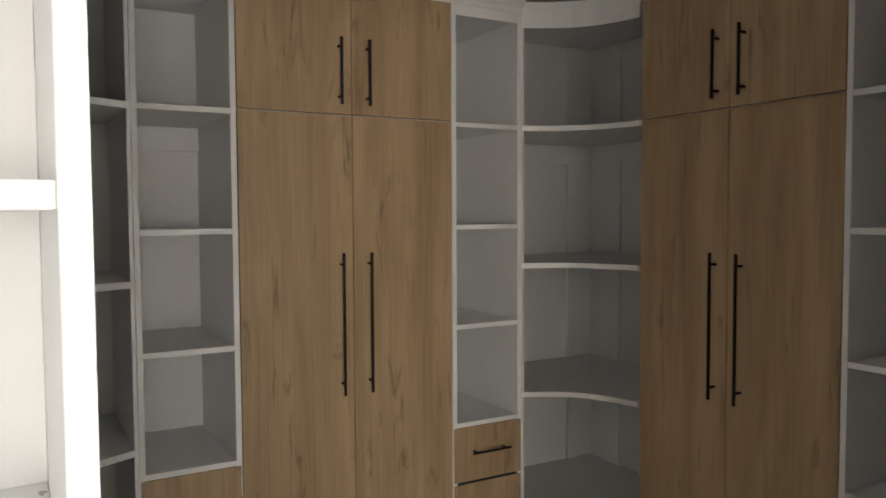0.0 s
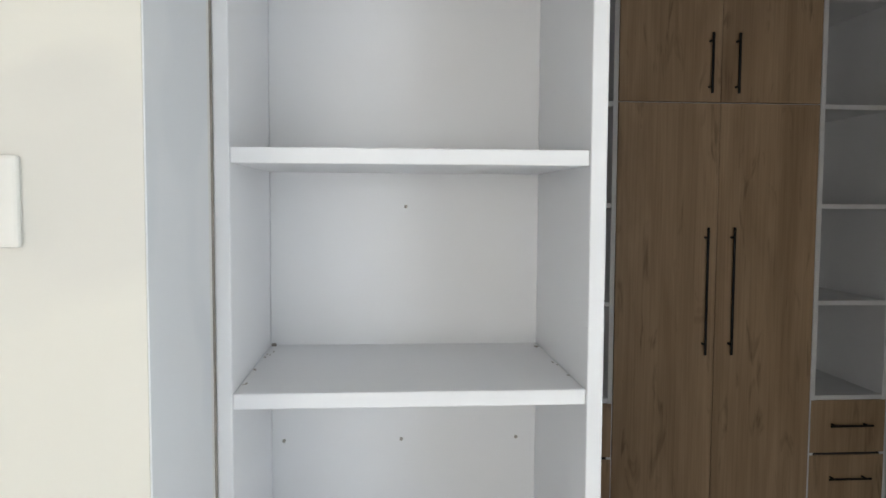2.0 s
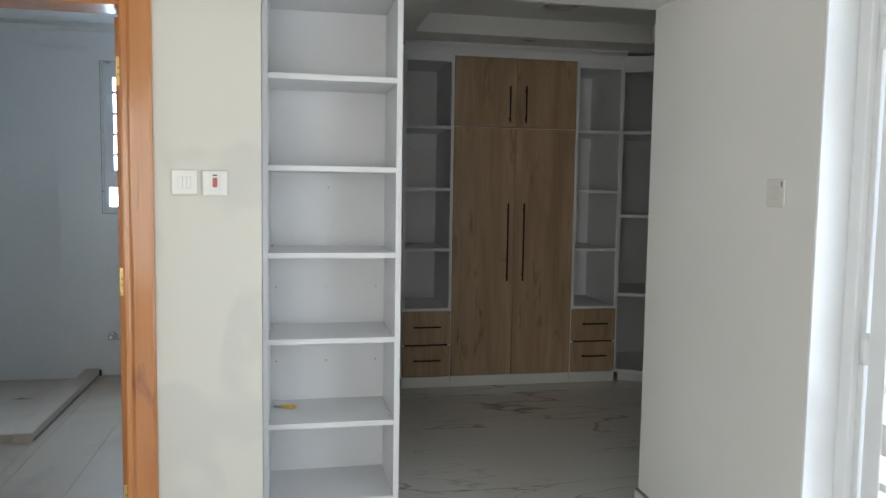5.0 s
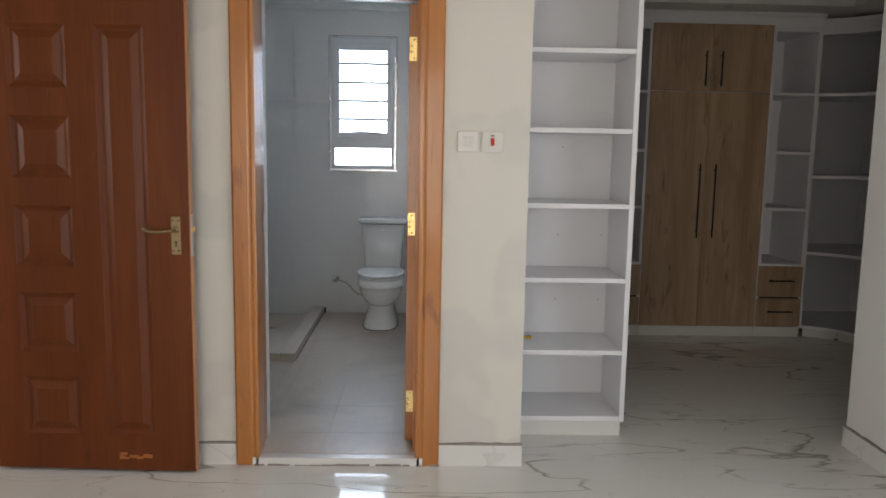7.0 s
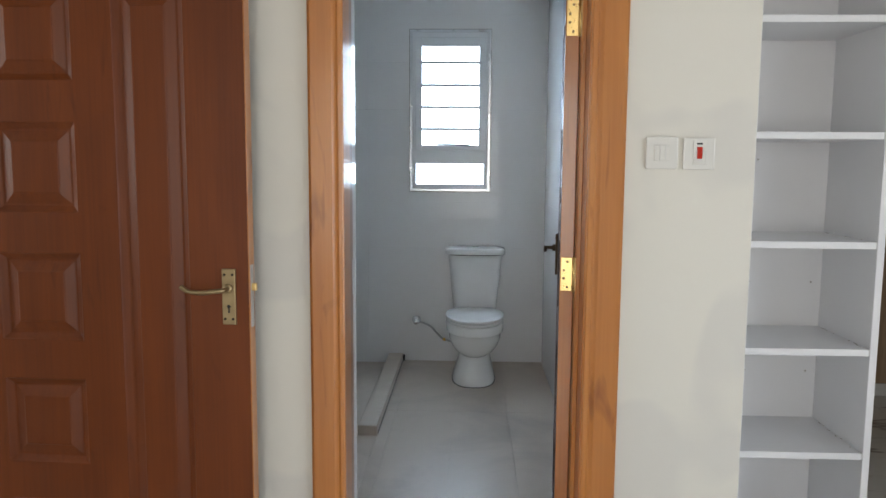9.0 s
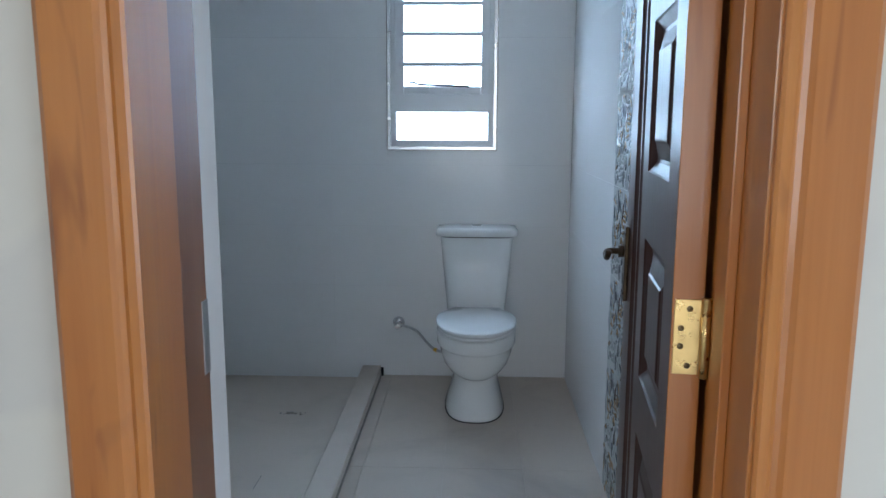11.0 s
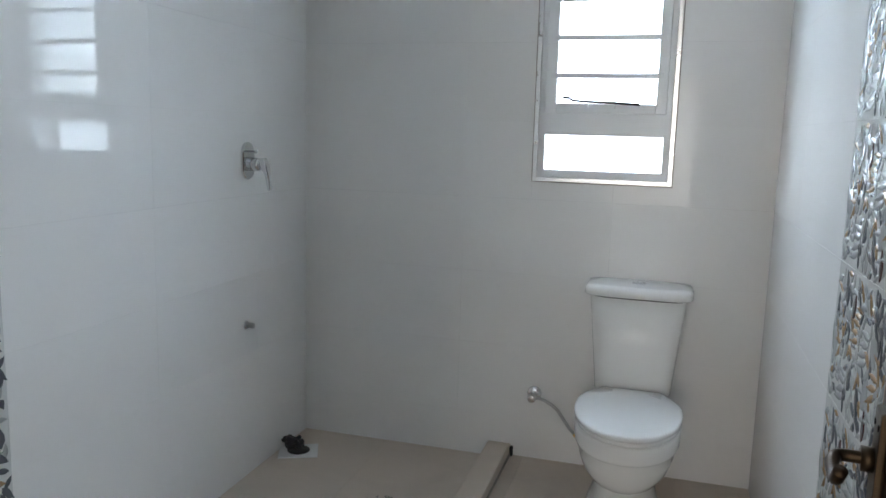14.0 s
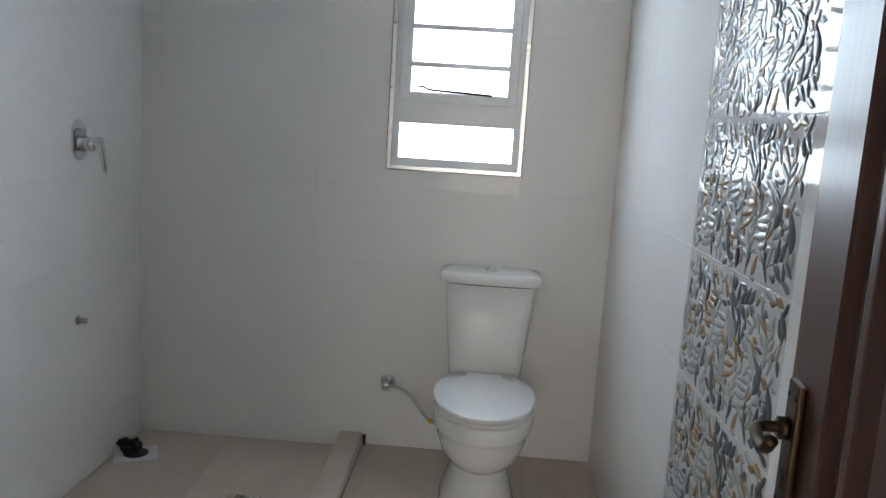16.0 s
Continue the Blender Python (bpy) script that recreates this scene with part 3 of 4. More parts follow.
louvre = thing("louvre_screen", 5.1, 0, 1.6, 0, "brown wooden louvre screen over the cream wall", "screen")
for i in range(14):
    slab("louvre", (0, 0.02, 0.2, 6.2, 0.02 + i * 0.07, 0.02 + i * 0.07 + 0.058), BROWNW, louvre, 0.002)
for i in range(4):
    slab("post", (0.021, 0.06, 0.2 + i * 1.98, 0.26 + i * 1.98, 0.0, 1.02), BROWNW, louvre, 0.002)

# ---- bookcase ----
bk = thing("bookcase", BK0, BKY, 0, 0, "tall white open bookcase with dusty shelves", "bookcase")
bw, bdp, bh = BK1 - BK0, 0.375, 2.6
slab("side_panel", (0, 0.022, 0, bdp, 0.075, bh), WHITE, bk)
slab("side_panel", (bw - 0.024, bw, -0.002, bdp, 0.075, bh), WHITE, bk)
slab("back_panel", (0.022, bw - 0.024, bdp - 0.008, bdp, 0.075, bh), WHITE, bk)
for z in (0.100, 0.424, 0.771, 1.119, 1.465, 1.822, 2.165):
    slab("shelf", (0.0222, bw - 0.0242, 0.003, bdp - 0.0082, z - 0.0225, z), WHITE, bk, 0.0012)
slab("top_panel", (0.0222, bw - 0.0242, 0.003, bdp - 0.0082, 2.574, 2.6), WHITE, bk)
slab("plinth", (0, bw - 0.012, 0.02, bdp, 0, 0.074), MARBLE_TRIM, bk, 0.001, "marble tile plinth")
# thin grey strip draws the shade of the gap between wall and side panel
slab("filler_strip", (-0.0028, 0.0006, -0.006, -0.0005, 0.02, bh), MORTAR, bk, 0.0, "grey strip standing for the shaded gap beside the wall")
for z, n_ in ((0.60, 3), (0.935, 3), (1.38, 1)):
    for k in range(n_):
        x = 0.045 + 0.222 * k if n_ > 1 else 0.275
        tube("screw_mark", [(x, bdp - 0.0082, z), (x, bdp - 0.0095, z)], 0.0035, DUST, bk, "small grey nail mark", 8)
for z in (0.424, 0.771, 1.119):
    bm = bmesh.new()
    for i in range(14):
        r = random.random
        a = r()
        x, y = (0.024 + 0.012 * r(), 0.05 + 0.3 * r()) if a < 0.4 else (bw - 0.036 + 0.008 * r(), 0.03 + 0.32 * r())
        add_box(bm, x, x + 0.0015 + 0.003 * r(), y, y + 0.003 + 0.008 * r(), z, z + 0.0008)
    tagged(part("shelf_dust", bm, DUST), "grey dust crumbs in the shelf corners", "dust", kind="stuff").matrix_world = pose(BK0, BKY, 0.0002)
bm = bmesh.new()
for i in range(7):
    r = random.random
    x, y = 0.0225 + 0.010 * r(), 0.346 + 0.016 * r()
    add_box(bm, x, x + 0.004 + 0.004 * r(), y, y + 0.004, 1.119, 1.1205 + 0.004 * r())
tagged(part("plaster_crumbs", bm, MORTAR), "dark plaster crumbs in the back corner of a shelf", "dust", kind="stuff").matrix_world = pose(BK0, BKY, 0.0002)
kn = thing("utility_knife", -0.345, 0.95, 0.424, -12, "small yellow and grey utility knife on the shelf", "knife")
slab("handle", (0, 0.06, -0.009, 0.009, 0, 0.012), YELLOW, kn, 0.003)
slab("blade_holder", (-0.035, 0.001, -0.007, 0.007, 0.002, 0.010), STEEL, kn, 0.001)

# ---- dressing room ----


def bar_handle(t, x, y, a, b, upright, r=0.006):
    """Black bar with two feet on a face that looks to -y."""
    p, q = ((x, y - 0.034, a), (x, y - 0.034, b)) if upright else ((a, y - 0.034, x), (b, y - 0.034, x))
    bm = bmesh.new()
    add_tube(bm, [p, q], r, 8)
    for f in (0.08, 0.92) if upright and abs(b - a) > 0.4 else (0.12, 0.88):
        e = Vector(p).lerp(Vector(q), f)
        add_tube(bm, [e + Vector((0, 0.035, 0)), e], r * 0.8, 8)
    part("handle", bm, BLACK, t, "black bar handle")


def wardrobe(label):
    """Width .87, face at local y=0 looking to -y."""
    w = 0.87
    t = thing("wardrobe", 0, 0, 0, 0, label, "wardrobe", "fitted wardrobes")
    slab("body", (0.002, w - 0.002, 0.022, 0.55, 0.076, 2.29), WHITE, t)
    for i in (0, 1):
        a, b = i * w / 2 + 0.0015, (i + 1) * w / 2 - 0.0015
        lo = slab("door", (a, b, 0, 0.018, 0.078, 1.799), OAK, t, 0.0008)
        hi = slab("upper_door", (a, b, 0, 0.018, 1.804, 2.288), OAK, t, 0.0008)
        x = w / 2 - 0.052 if i == 0 else w / 2 + 0.062
        bar_handle(lo, x, 0, 0.745, 1.283, True)
        bar_handle(hi, x, 0, 1.837, 2.083, True)
    slab("plinth", (0, w, 0.004, 0.03, 0, 0.075), MARBLE_TRIM, t, 0.001, "marble tile plinth")
    slab("fascia", (0, w, -0.004, 0.02, 2.2895, 2.352), WHITE, t, 0.001)
    return t


def column(label, drawers=True, w=0.345):
    t = thing("shelf_column", 0, 0, 0, 0, label, "shelving", "open shelf columns")
    for a, b in ((0, 0.02), (w - 0.02, w)):
        slab("side_panel", (a, b, 0, 0.55, 0.076, 2.352), WHITE, t, 0.001)
    slab("back_panel", (0.02, w - 0.02, 0.54, 0.55, 0.55, 2.352), WHITE, t, 0)
    for z in (0.555, 0.968, 1.382, 1.802):
        slab("shelf", (0.0202, w - 0.0202, 0.002, 0.539, z - 0.02, z), WHITE, t, 0.001)
    slab("top_panel", (0.0202, w - 0.0202, 0.02, 0.539, 2.24, 2.26), WHITE, t, 0.001)
    slab("fascia", (0.0202, w - 0.0202, -0.002, 0.0198, 2.232, 2.352), WHITE, t, 0.001)
    slab("rail", (0.0202, w - 0.0202, 0.522, 0.5395, 1.685, 1.781), WHITE, t, 0.001)
    for z0, z1 in ((0.080, 0.292), (0.304, 0.534)):
        d = slab("drawer", (0.004, w - 0.004, -0.002, 0.016, z0, z1), OAK, t, 0.0008)
        bar_handle(d, (z0 + z1) / 2 + 0.01, -0.002, w / 2 - 0.095, w / 2 + 0.095, False, 0.005)
    # near-black block stands for the shade in the gaps round the drawers
    slab("drawer_gap", (0.021, w - 0.021, 0.006, 0.2, 0.08, 0.534), DARK, t, 0)
    slab("plinth", (0, w, 0.004, 0.03, 0, 0.075), MARBLE_TRIM, t, 0.001, "marble tile plinth")
    return t


def arc_front(a, b, bulge, n=12):
    """Points of a concave front edge from a to b, pushed inwards by bulge."""
    a, b = Vector(a), Vector(b)
    d = b - a
    nrm = Vector((-d.y, d.x)).normalized() * bulge
    return [a + d * (i / n) + nrm * math.sin(math.pi * i / n) for i in range(n + 1)]


def corner_unit(label):
    """Between a front along x and one along -y that meet at the inner corner; local origin at the end of the first front."""
    t = thing("corner_shelves", 0, 0, 0, 0, label, "shelving", "curved corner shelves")
    edge = arc_front((0, 0), (0.31, -0.38), 0.075)
    back = [Vector((0.86, -0.38)), Vector((0.86, 0.55)), Vector((0, 0.55))]
    outline = edge + back

    def board(name, z0, z1, lbl=""):
        bm = bmesh.new()
        add_rings(bm, [[Vector((p.x, p.y, z)) for p in outline] for z in (z0, z1)])
        part(name, bm, WHITE, t, lbl)
    for z in (0.09, 0.648, 1.212, 1.802):
        board("shelf", z - 0.022, z)
    board("top_panel", 2.30, 2.325)
    # curved fascia under the top
    bm = bmesh.new()
    inner = [p + Vector((0.012, 0.012)) for p in edge]
    add_rings(bm, [[Vector((p.x, p.y, z)) for p in edge + inner[::-1]] for z in (2.215, 2.2995)])
    part("fascia", bm, WHITE, t)
    bm = bmesh.new()
    shift = [p + Vector((0.04, 0.03)) for p in edge]
    add_rings(bm, [[Vector((p.x, p.y, z)) for p in shift + [q + Vector((0.012, 0.012)) for q in shift][::-1]] for z in (0, 0.067)])
    part("plinth", bm, MARBLE_TRIM, t, "marble tile plinth")
    slab("back_panel", (0.0, 0.86, 0.54, 0.55, 0.0, 2.352), WHITE, t, 0)
    slab("back_panel", (0.85, 0.86, -0.38, 0.539, 0.0, 2.352), WHITE, t, 0)
    for z0, z1 in ((0.09, 0.626), (0.648, 1.19), (1.212, 1.78), (1.802, 2.2995)):
        slab("stile", (0.68, 0.76, 0.528, 0.5395, z0, z1), WHITE, t, 0.001)
        slab("stile", (0.836, 0.8495, 0.30, 0.40, z0, z1), WHITE, t, 0.001)
    slab("rail", (0.0, 0.85, 0.522, 0.5275, 1.685, 1.78), WHITE, t, 0.001)
    slab("rail", (0.83, 0.8355, -0.38, 0.52, 1.685, 1.78), WHITE, t, 0.001)
    slab("side_panel", (-0.0005, 0.012, 0.0, 0.54, 0.09, 2.2995), WHITE, t, 0.001)
    return t


W1 = wardrobe("light oak laminate wardrobe with black bar handles")
W1.matrix_world = pose(0.783, FY, 0)
copy_thing(W1, pose(FX, 2.365, 0, 0, 0, -90))
C1 = column("white open shelf column with two oak drawers")
C1.matrix_world = pose(0.436, FY, 0)
copy_thing(C1, pose(1.655, FY, 0))
copy_thing(C1, pose(FX, 1.493, 0, 0, 0, -90))
U1 = corner_unit("white curved corner shelves between two wardrobes")
U1.matrix_world = pose(2.002, FY, 0)
U2 = copy_thing(U1, pose(0.434, FY, 0))
U2.scale = (-1, 1, 1)
tagged(U2, "white curved corner shelves beside the open shelf column")

CROWN = [(0, 0), (0.006, 0), (0.012, 0.020), (0.030, 0.046), (0.052, 0.062), (0.058, 0.064), (0.058, 0.078), (0, 0.078)]
bm = bmesh.new()
extrude_profile(bm, CROWN, (0.44, FY - 0.005, 2.274), (2.0, FY - 0.005, 2.274), (0, -1, 0))
tagged(part("trim_crown_back", bm, WHITE), "white crown moulding over the wardrobes", "cornice", kind="structure")
bm = bmesh.new()
extrude_profile(bm, CROWN, (FX - 0.005, 2.365, 2.274), (FX - 0.005, 1.148, 2.274), (-1, 0, 0))
tagged(part("trim_crown_right", bm, WHITE), "white crown moulding over the wardrobes", "cornice", kind="structure")


def downlight(x, y, z, r, label):
    t = thing("downlight", x, y, z, 0, label, "ceiling light")
    prof = [(r * 0.72, 0.0), (r, 0.0), (r, -0.004), (r * 0.92, -0.008), (r * 0.72, -0.005)]
    n = 24
    bm = bmesh.new()
    rows = [[bm.verts.new((p * math.cos(2 * math.pi * k / n), p * math.sin(2 * math.pi * k / n), q)) for k in range(n)] for p, q in prof]
    for a, b in zip(rows, rows[1:] + rows[:1]):
        for i in range(n):
            bm.faces.new((a[i], a[(i + 1) % n], b[(i + 1) % n], b[i]))
    part("ring", bm, ALU, t, "", True)
    tube("lens", [(0, 0, -0.001), (0, 0, -0.003)], r * 0.72, PLASTIC, t, "unlit white lens", 20)


downlight(1.215, 2.49, 2.352, 0.045, "small unlit recessed spotlight in the ceiling border")
downlight(2.22, 2.28, 2.352, 0.045, "small unlit recessed spotlight in the ceiling border")
downlight(1.25, 2.02, HC, 0.13, "round unlit ceiling light in the raised middle")
pb = thing("debris_lump", 2.25, 2.66, 0, 30, "small dark lump of rubbish at the plinth", "debris")
bm = bmesh.new()
add_rings(bm, [[Vector((s * 0.03 * math.cos(k) * (1 + 0.3 * math.sin(3 * k)), s * 0.015 * math.sin(k), z)) for k in [i * 0.785 for i in range(8)]] for z, s in ((0, 1), (0.008, 0.9), (0.014, 0.4))])
part("lump", bm, BLACK, pb)

# ---- bathroom window ----
win = thing("window_1", 0, BY - 0.022, 0, 0, "white steel casement window with horizontal bars", "window", kind="structure")
wi0, wi1 = WX0 + 0.012, WX1 - 0.012
for b in ((WX0 - 0.004, WX0 + 0.012, 0.017, 0.112, WZ0 - 0.004, WZ1 + 0.004), (WX1 - 0.012, WX1 + 0.004, 0.017, 0.112, WZ0 - 0.004, WZ1 + 0.004), (wi0, wi1, 0.017, 0.112, WZ0 - 0.004, WZ0 + 0.012), (wi0, wi1, 0.017, 0.112, WZ1 - 0.012, WZ1 + 0.004)):
    slab("edge_trim", b, ALU, win, 0.001, "metal tile trim")
for b in ((WX0 - 0.0075, WX0 - 0.004, 0.0195, 0.03, WZ0 - 0.0075, WZ1 + 0.0075), (WX1 + 0.004, WX1 + 0.0075, 0.0195, 0.03, WZ0 - 0.0075, WZ1 + 0.0075), (WX0 - 0.004, WX1 + 0.004, 0.0195, 0.03, WZ0 - 0.0075, WZ0 - 0.004), (WX0 - 0.004, WX1 + 0.004, 0.0195, 0.03, WZ1 + 0.004, WZ1 + 0.0075)):
    slab("sealant", b, MORTAR, win, 0, "grubby sealant line")
f0, f1 = WX0 + 0.012, WX1 - 0.012
for b in ((f0, f0 + 0.026, 0.03, 0.06, WZ0 + 0.012, WZ1 - 0.012), (f1 - 0.026, f1, 0.03, 0.06, WZ0 + 0.012, WZ1 - 0.012), (f0, f1, 0.0301, 0.0599, WZ0 + 0.012, WZ0 + 0.043), (f0, f1, 0.0301, 0.0599, WZ1 - 0.05, WZ1 - 0.012), (f0, f1, 0.0301, 0.0599, 1.352, 1.44)):
    slab("window_frame", b, METALW, win, 0.002)
c0, c1, cz0, cz1 = f0 + 0.020, f1 - 0.020, 1.436, WZ1 - 0.045
for b in ((c0, c0 + 0.044, 0.018, 0.045, cz0, cz1), (c1 - 0.040, c1, 0.018, 0.045, cz0, cz1), (c0 + 0.044, c1 - 0.04, 0.0185, 0.0445, cz0, cz0 + 0.038), (c0 + 0.044, c1 - 0.04, 0.0185, 0.0445, cz1 - 0.058, cz1)):
    slab("casement_frame", b, METALW, win, 0.003)
for z in (1.576, 1.716, 1.856, 2.000):
    slab("security_bar", (c0 + 0.02, c1 - 0.02, 0.016, 0.029, z - 0.0095, z + 0.0095), METALW, win, 0.001)
p1 = slab("pane", (f0 + 0.02, f1 - 0.02, 0.046, 0.05, WZ0 + 0.035, 1.36), glass, win, 0)
p2 = slab("pane", (c0 + 0.03, c1 - 0.03, 0.03, 0.034, cz0 + 0.03, cz1 - 0.04), glass, win, 0)
for p in (p1, p2):
    p.visible_shadow = False
tube("casement_stay", curve_pts([(-1.475, 0.008, 1.492), (-1.45, 0.004, 1.492), (-1.43, 0.008, 1.482), (-1.33, 0.008, 1.478), (-1.19, 0.008, 1.472)], 3), 0.005, BLACK, win, "dark casement stay", 8)
for x in (-1.385, -1.285):
    slab("stay_pin", (x - 0.006, x + 0.006, 0.006, 0.019, 1.455, 1.484), METALW, win, 0.001)

# ---- toilet ----


def oval(cx, cy, rx, ry, z, n=28, sq=2.4, flat=0.0):
    out = []
    for k in range(n):
        a = 2 * math.pi * k / n
        c, s = math.cos(a), math.sin(a)
        x = rx * math.copysign(abs(c) ** (2 / sq), c)
        y = ry * math.copysign(abs(s) ** (2 / sq), s)
        if s > 0:
            y *= 1 - flat
        out.append(Vector((cx + x, cy + y, z)))
    return out


TX = -1.146
tl = thing("toilet", TX, BY, BZ, 0, "white ceramic close-coupled toilet with closed seat", "toilet")
bm = bmesh.new()
add_rings(bm, [oval(-0.004, -0.357, 0.131, 0.258, 0.0, sq=2.6), oval(-0.004, -0.357, 0.133, 0.262, 0.012, sq=2.6), oval(-0.003, -0.352, 0.121, 0.25, 0.05, sq=2.5), oval(0, -0.34, 0.100, 0.225, 0.13, sq=2.4), oval(0, -0.335, 0.092, 0.215, 0.185, sq=2.3)])
part("pedestal", bm, CERAMIC, tl, "", True)
bm = bmesh.new()
add_rings(bm, [oval(0, -0.345, 0.085, 0.205, 0.165, sq=2.3), oval(0, -0.352, 0.098, 0.218, 0.172, sq=2.2), oval(0, -0.372, 0.124, 0.244, 0.196, sq=2.2), oval(0, -0.388, 0.146, 0.262, 0.232, sq=2.2), oval(0, -0.397, 0.160, 0.272, 0.275, sq=2.2), oval(0, -0.40, 0.161, 0.271, 0.308, sq=2.2), oval(0, -0.401, 0.166, 0.274, 0.313, sq=2.2), oval(0, -0.402, 0.1735, 0.280, 0.317, sq=2.2), oval(0, -0.402, 0.1755, 0.281, 0.323, sq=2.2), oval(0, -0.402, 0.176, 0.281, 0.366, sq=2.2), oval(0, -0.402, 0.172, 0.277, 0.373, sq=2.2)])
add_box(bm, -0.12, 0.12, -0.22, -0.03, 0.25, 0.37, 0.02, 2)
part("bowl", bm, CERAMIC, tl, "", True)


def seat_ring(z0, z1, grow, name, lbl, crown=0.0):
    """Rounded front, straight slanting shoulders and a flat back edge."""
    bm = bmesh.new()

    def outline(g, z):
        hw, pts = 0.1755 + g, []
        for k in range(29):
            a = -math.pi * k / 28
            pts.append(Vector((hw * math.copysign(abs(math.cos(a)) ** 0.9, math.cos(a)), -0.42 + (0.262 + g) * math.sin(a), z)))
        for x, y in ((hw - 0.001, -0.370), (hw - 0.006, -0.335), (hw - 0.020, -0.302), (hw - 0.058, -0.236), (hw - 0.066, -0.218 + g), (hw - 0.070, -0.212 + g)):
            pts.insert(0, Vector((x, y, z)))
            pts.append(Vector((-x, y, z)))
        return pts
    rows = [outline(grow - 0.004, z0), outline(grow, z0 + 0.003), outline(grow, z1 - 0.005), outline(grow - 0.003, z1 - 0.0015), outline(grow - 0.010, z1)]
    if crown:
        rows.append(outline(grow - 0.05, z1 + crown))
    add_rings(bm, rows)
    part(name, bm, SEATM, tl, lbl, True)


seat_ring(0.3765, 0.3905, -0.003, "seat", "white seat ring")
seat_ring(0.3935, 0.411, 0.002, "seat_lid", "closed white lid", 0.0012)
# dark ring paints the shadow line between cistern and lid
bm = bmesh.new()
add_rings(bm, [oval(0, -0.105, 0.163, 0.088, 0.735, sq=5), oval(0, -0.105, 0.163, 0.088, 0.743, sq=5)])
part("lid_gap", bm, DARK, tl, "dark ring for the shadow line under the cistern lid")
bm = bmesh.new()
add_rings(bm, [oval(0, -0.105, 0.128, 0.085, 0.37, sq=5), oval(0, -0.105, 0.138, 0.09, 0.385, sq=5), oval(0, -0.103, 0.155, 0.093, 0.56, sq=5), oval(0, -0.102, 0.172, 0.096, 0.737, sq=5)])
part("cistern", bm, CERAMIC, tl, "", True)
bm = bmesh.new()
add_rings(bm, [oval(0, -0.105, 0.186, 0.1, 0.7425, sq=5), oval(0, -0.105, 0.194, 0.106, 0.747, sq=5), oval(0, -0.105, 0.194, 0.106, 0.768, sq=5), oval(0, -0.105, 0.186, 0.1, 0.779, sq=5), oval(0, -0.105, 0.15, 0.08, 0.782, sq=4)])
part("cistern_lid", bm, CERAMIC, tl, "", True)
bt = tube("flush_button", [(0, -0.105, 0.781), (0, -0.105, 0.789)], [0.026, 0.023], CHROME, tl, "chrome dual flush button", 20)
tube("button_half", [(0.006, -0.105, 0.7885), (0.006, -0.105, 0.791)], 0.012, CHROME, bt)
for x in (-0.07, 0.07):
    slab("seat_hinge", (x - 0.018, x + 0.018, -0.225, -0.19, 0.374, 0.40), SEATM, tl, 0.006, "", 2)
bm = bmesh.new()
add_rings(bm, [oval(-0.004, -0.357, 0.135, 0.264, 0.0, sq=2.6), oval(-0.004, -0.357, 0.135, 0.264, 0.003, sq=2.6)])
part("base_seal", bm, DARK, tl, "dark sealant line")

av = thing("angle_valve", -1.532, BY, 0.312, 0, "chrome angle valve with braided hose to the toilet", "valve")
tube("flange", [(0, 0, 0), (0, -0.006, 0), (0, -0.012, 0)], [0.03, 0.028, 0.016], CHROME, av, "", 20)
tube("body", [(0, -0.01, 0), (0, -0.055, 0)], 0.012, CHROME, av, "", 14)
tube("knob", [(0, -0.05, 0), (0, -0.054, 0), (0, -0.075, 0), (0, -0.078, 0)], [0.014, 0.018, 0.017, 0.012], CHROME, av, "", 14)
tube("hose", curve_pts([(0.01, -0.035, -0.004), (0.05, -0.045, -0.012), (0.10, -0.07, -0.030), (0.145, -0.11, -0.068), (0.185, -0.15, -0.092), (0.235, -0.19, -0.098)], 6), 0.0065, STEEL, av, "braided steel hose")
tube("nut", [(0.186, -0.152, -0.093), (0.200, -0.163, -0.096)], 0.009, YELLOW, av, "yellow tag on the hose", 8)

# ---- shower ----
kerb = thing("shower_kerb", 0, 0, BZ, 0, "low beige tiled kerb round the shower tray", "kerb")
slab("kerb_side", (KX - 0.095, KX, KY, BY - 0.002, TZ - BZ - 0.01, KT - BZ), SCREED, kerb, 0.004)
slab("kerb_front", (BL + 0.004, KX - 0.0955, KY, KY + 0.095, TZ - BZ - 0.01, KT - BZ), SCREED, kerb, 0.004)
slab("joint_line", (KX, KX + 0.003, KY + 0.02, BY - 0.002, 0, 0.014), MORTAR, kerb, 0)
slab("joint_line", (BL + 0.002, BL + 0.006, KY - 0.004, KY, 0, 0.05), DARK, kerb, 0)
slab("corner_gap", (KX - 0.004, KX + 0.012, BY - 0.02, BY - 0.003, 0.0, 0.04), DARK, kerb, 0)
bm = bmesh.new()
for i in range(40):
    r = random.random
    x, y = -1.963 + 0.065 * (r() + r() - 1), 2.762 + 0.02 * (r() + r() - 1)
    add_box(bm, x, x + 0.002 + 0.007 * r(), y, y + 0.002 + 0.005 * r(), TZ, TZ + 0.002 + 0.002 * r())
tagged(part("mortar_specks", bm, MORTAR), "dark mortar specks on the shower tray", "debris", kind="stuff")

slab("joint_line", (-2.16, -1.80, KY + 0.118, KY + 0.1205, TZ - BZ, TZ - BZ + 0.0012), MORTAR, kerb, 0)
slab("joint_line", (-1.935, -1.933, KY + 0.19, KY + 0.32, TZ - BZ, TZ - BZ + 0.0012), MORTAR, kerb, 0)
dr = thing("floor_drain", -2.475, 3.03, TZ, 24, "white square shower drain stuffed with black plastic", "drain")
slab("plate", (-0.075, 0.085, -0.072, 0.062, 0, 0.004), SEATM, dr, 0.001)
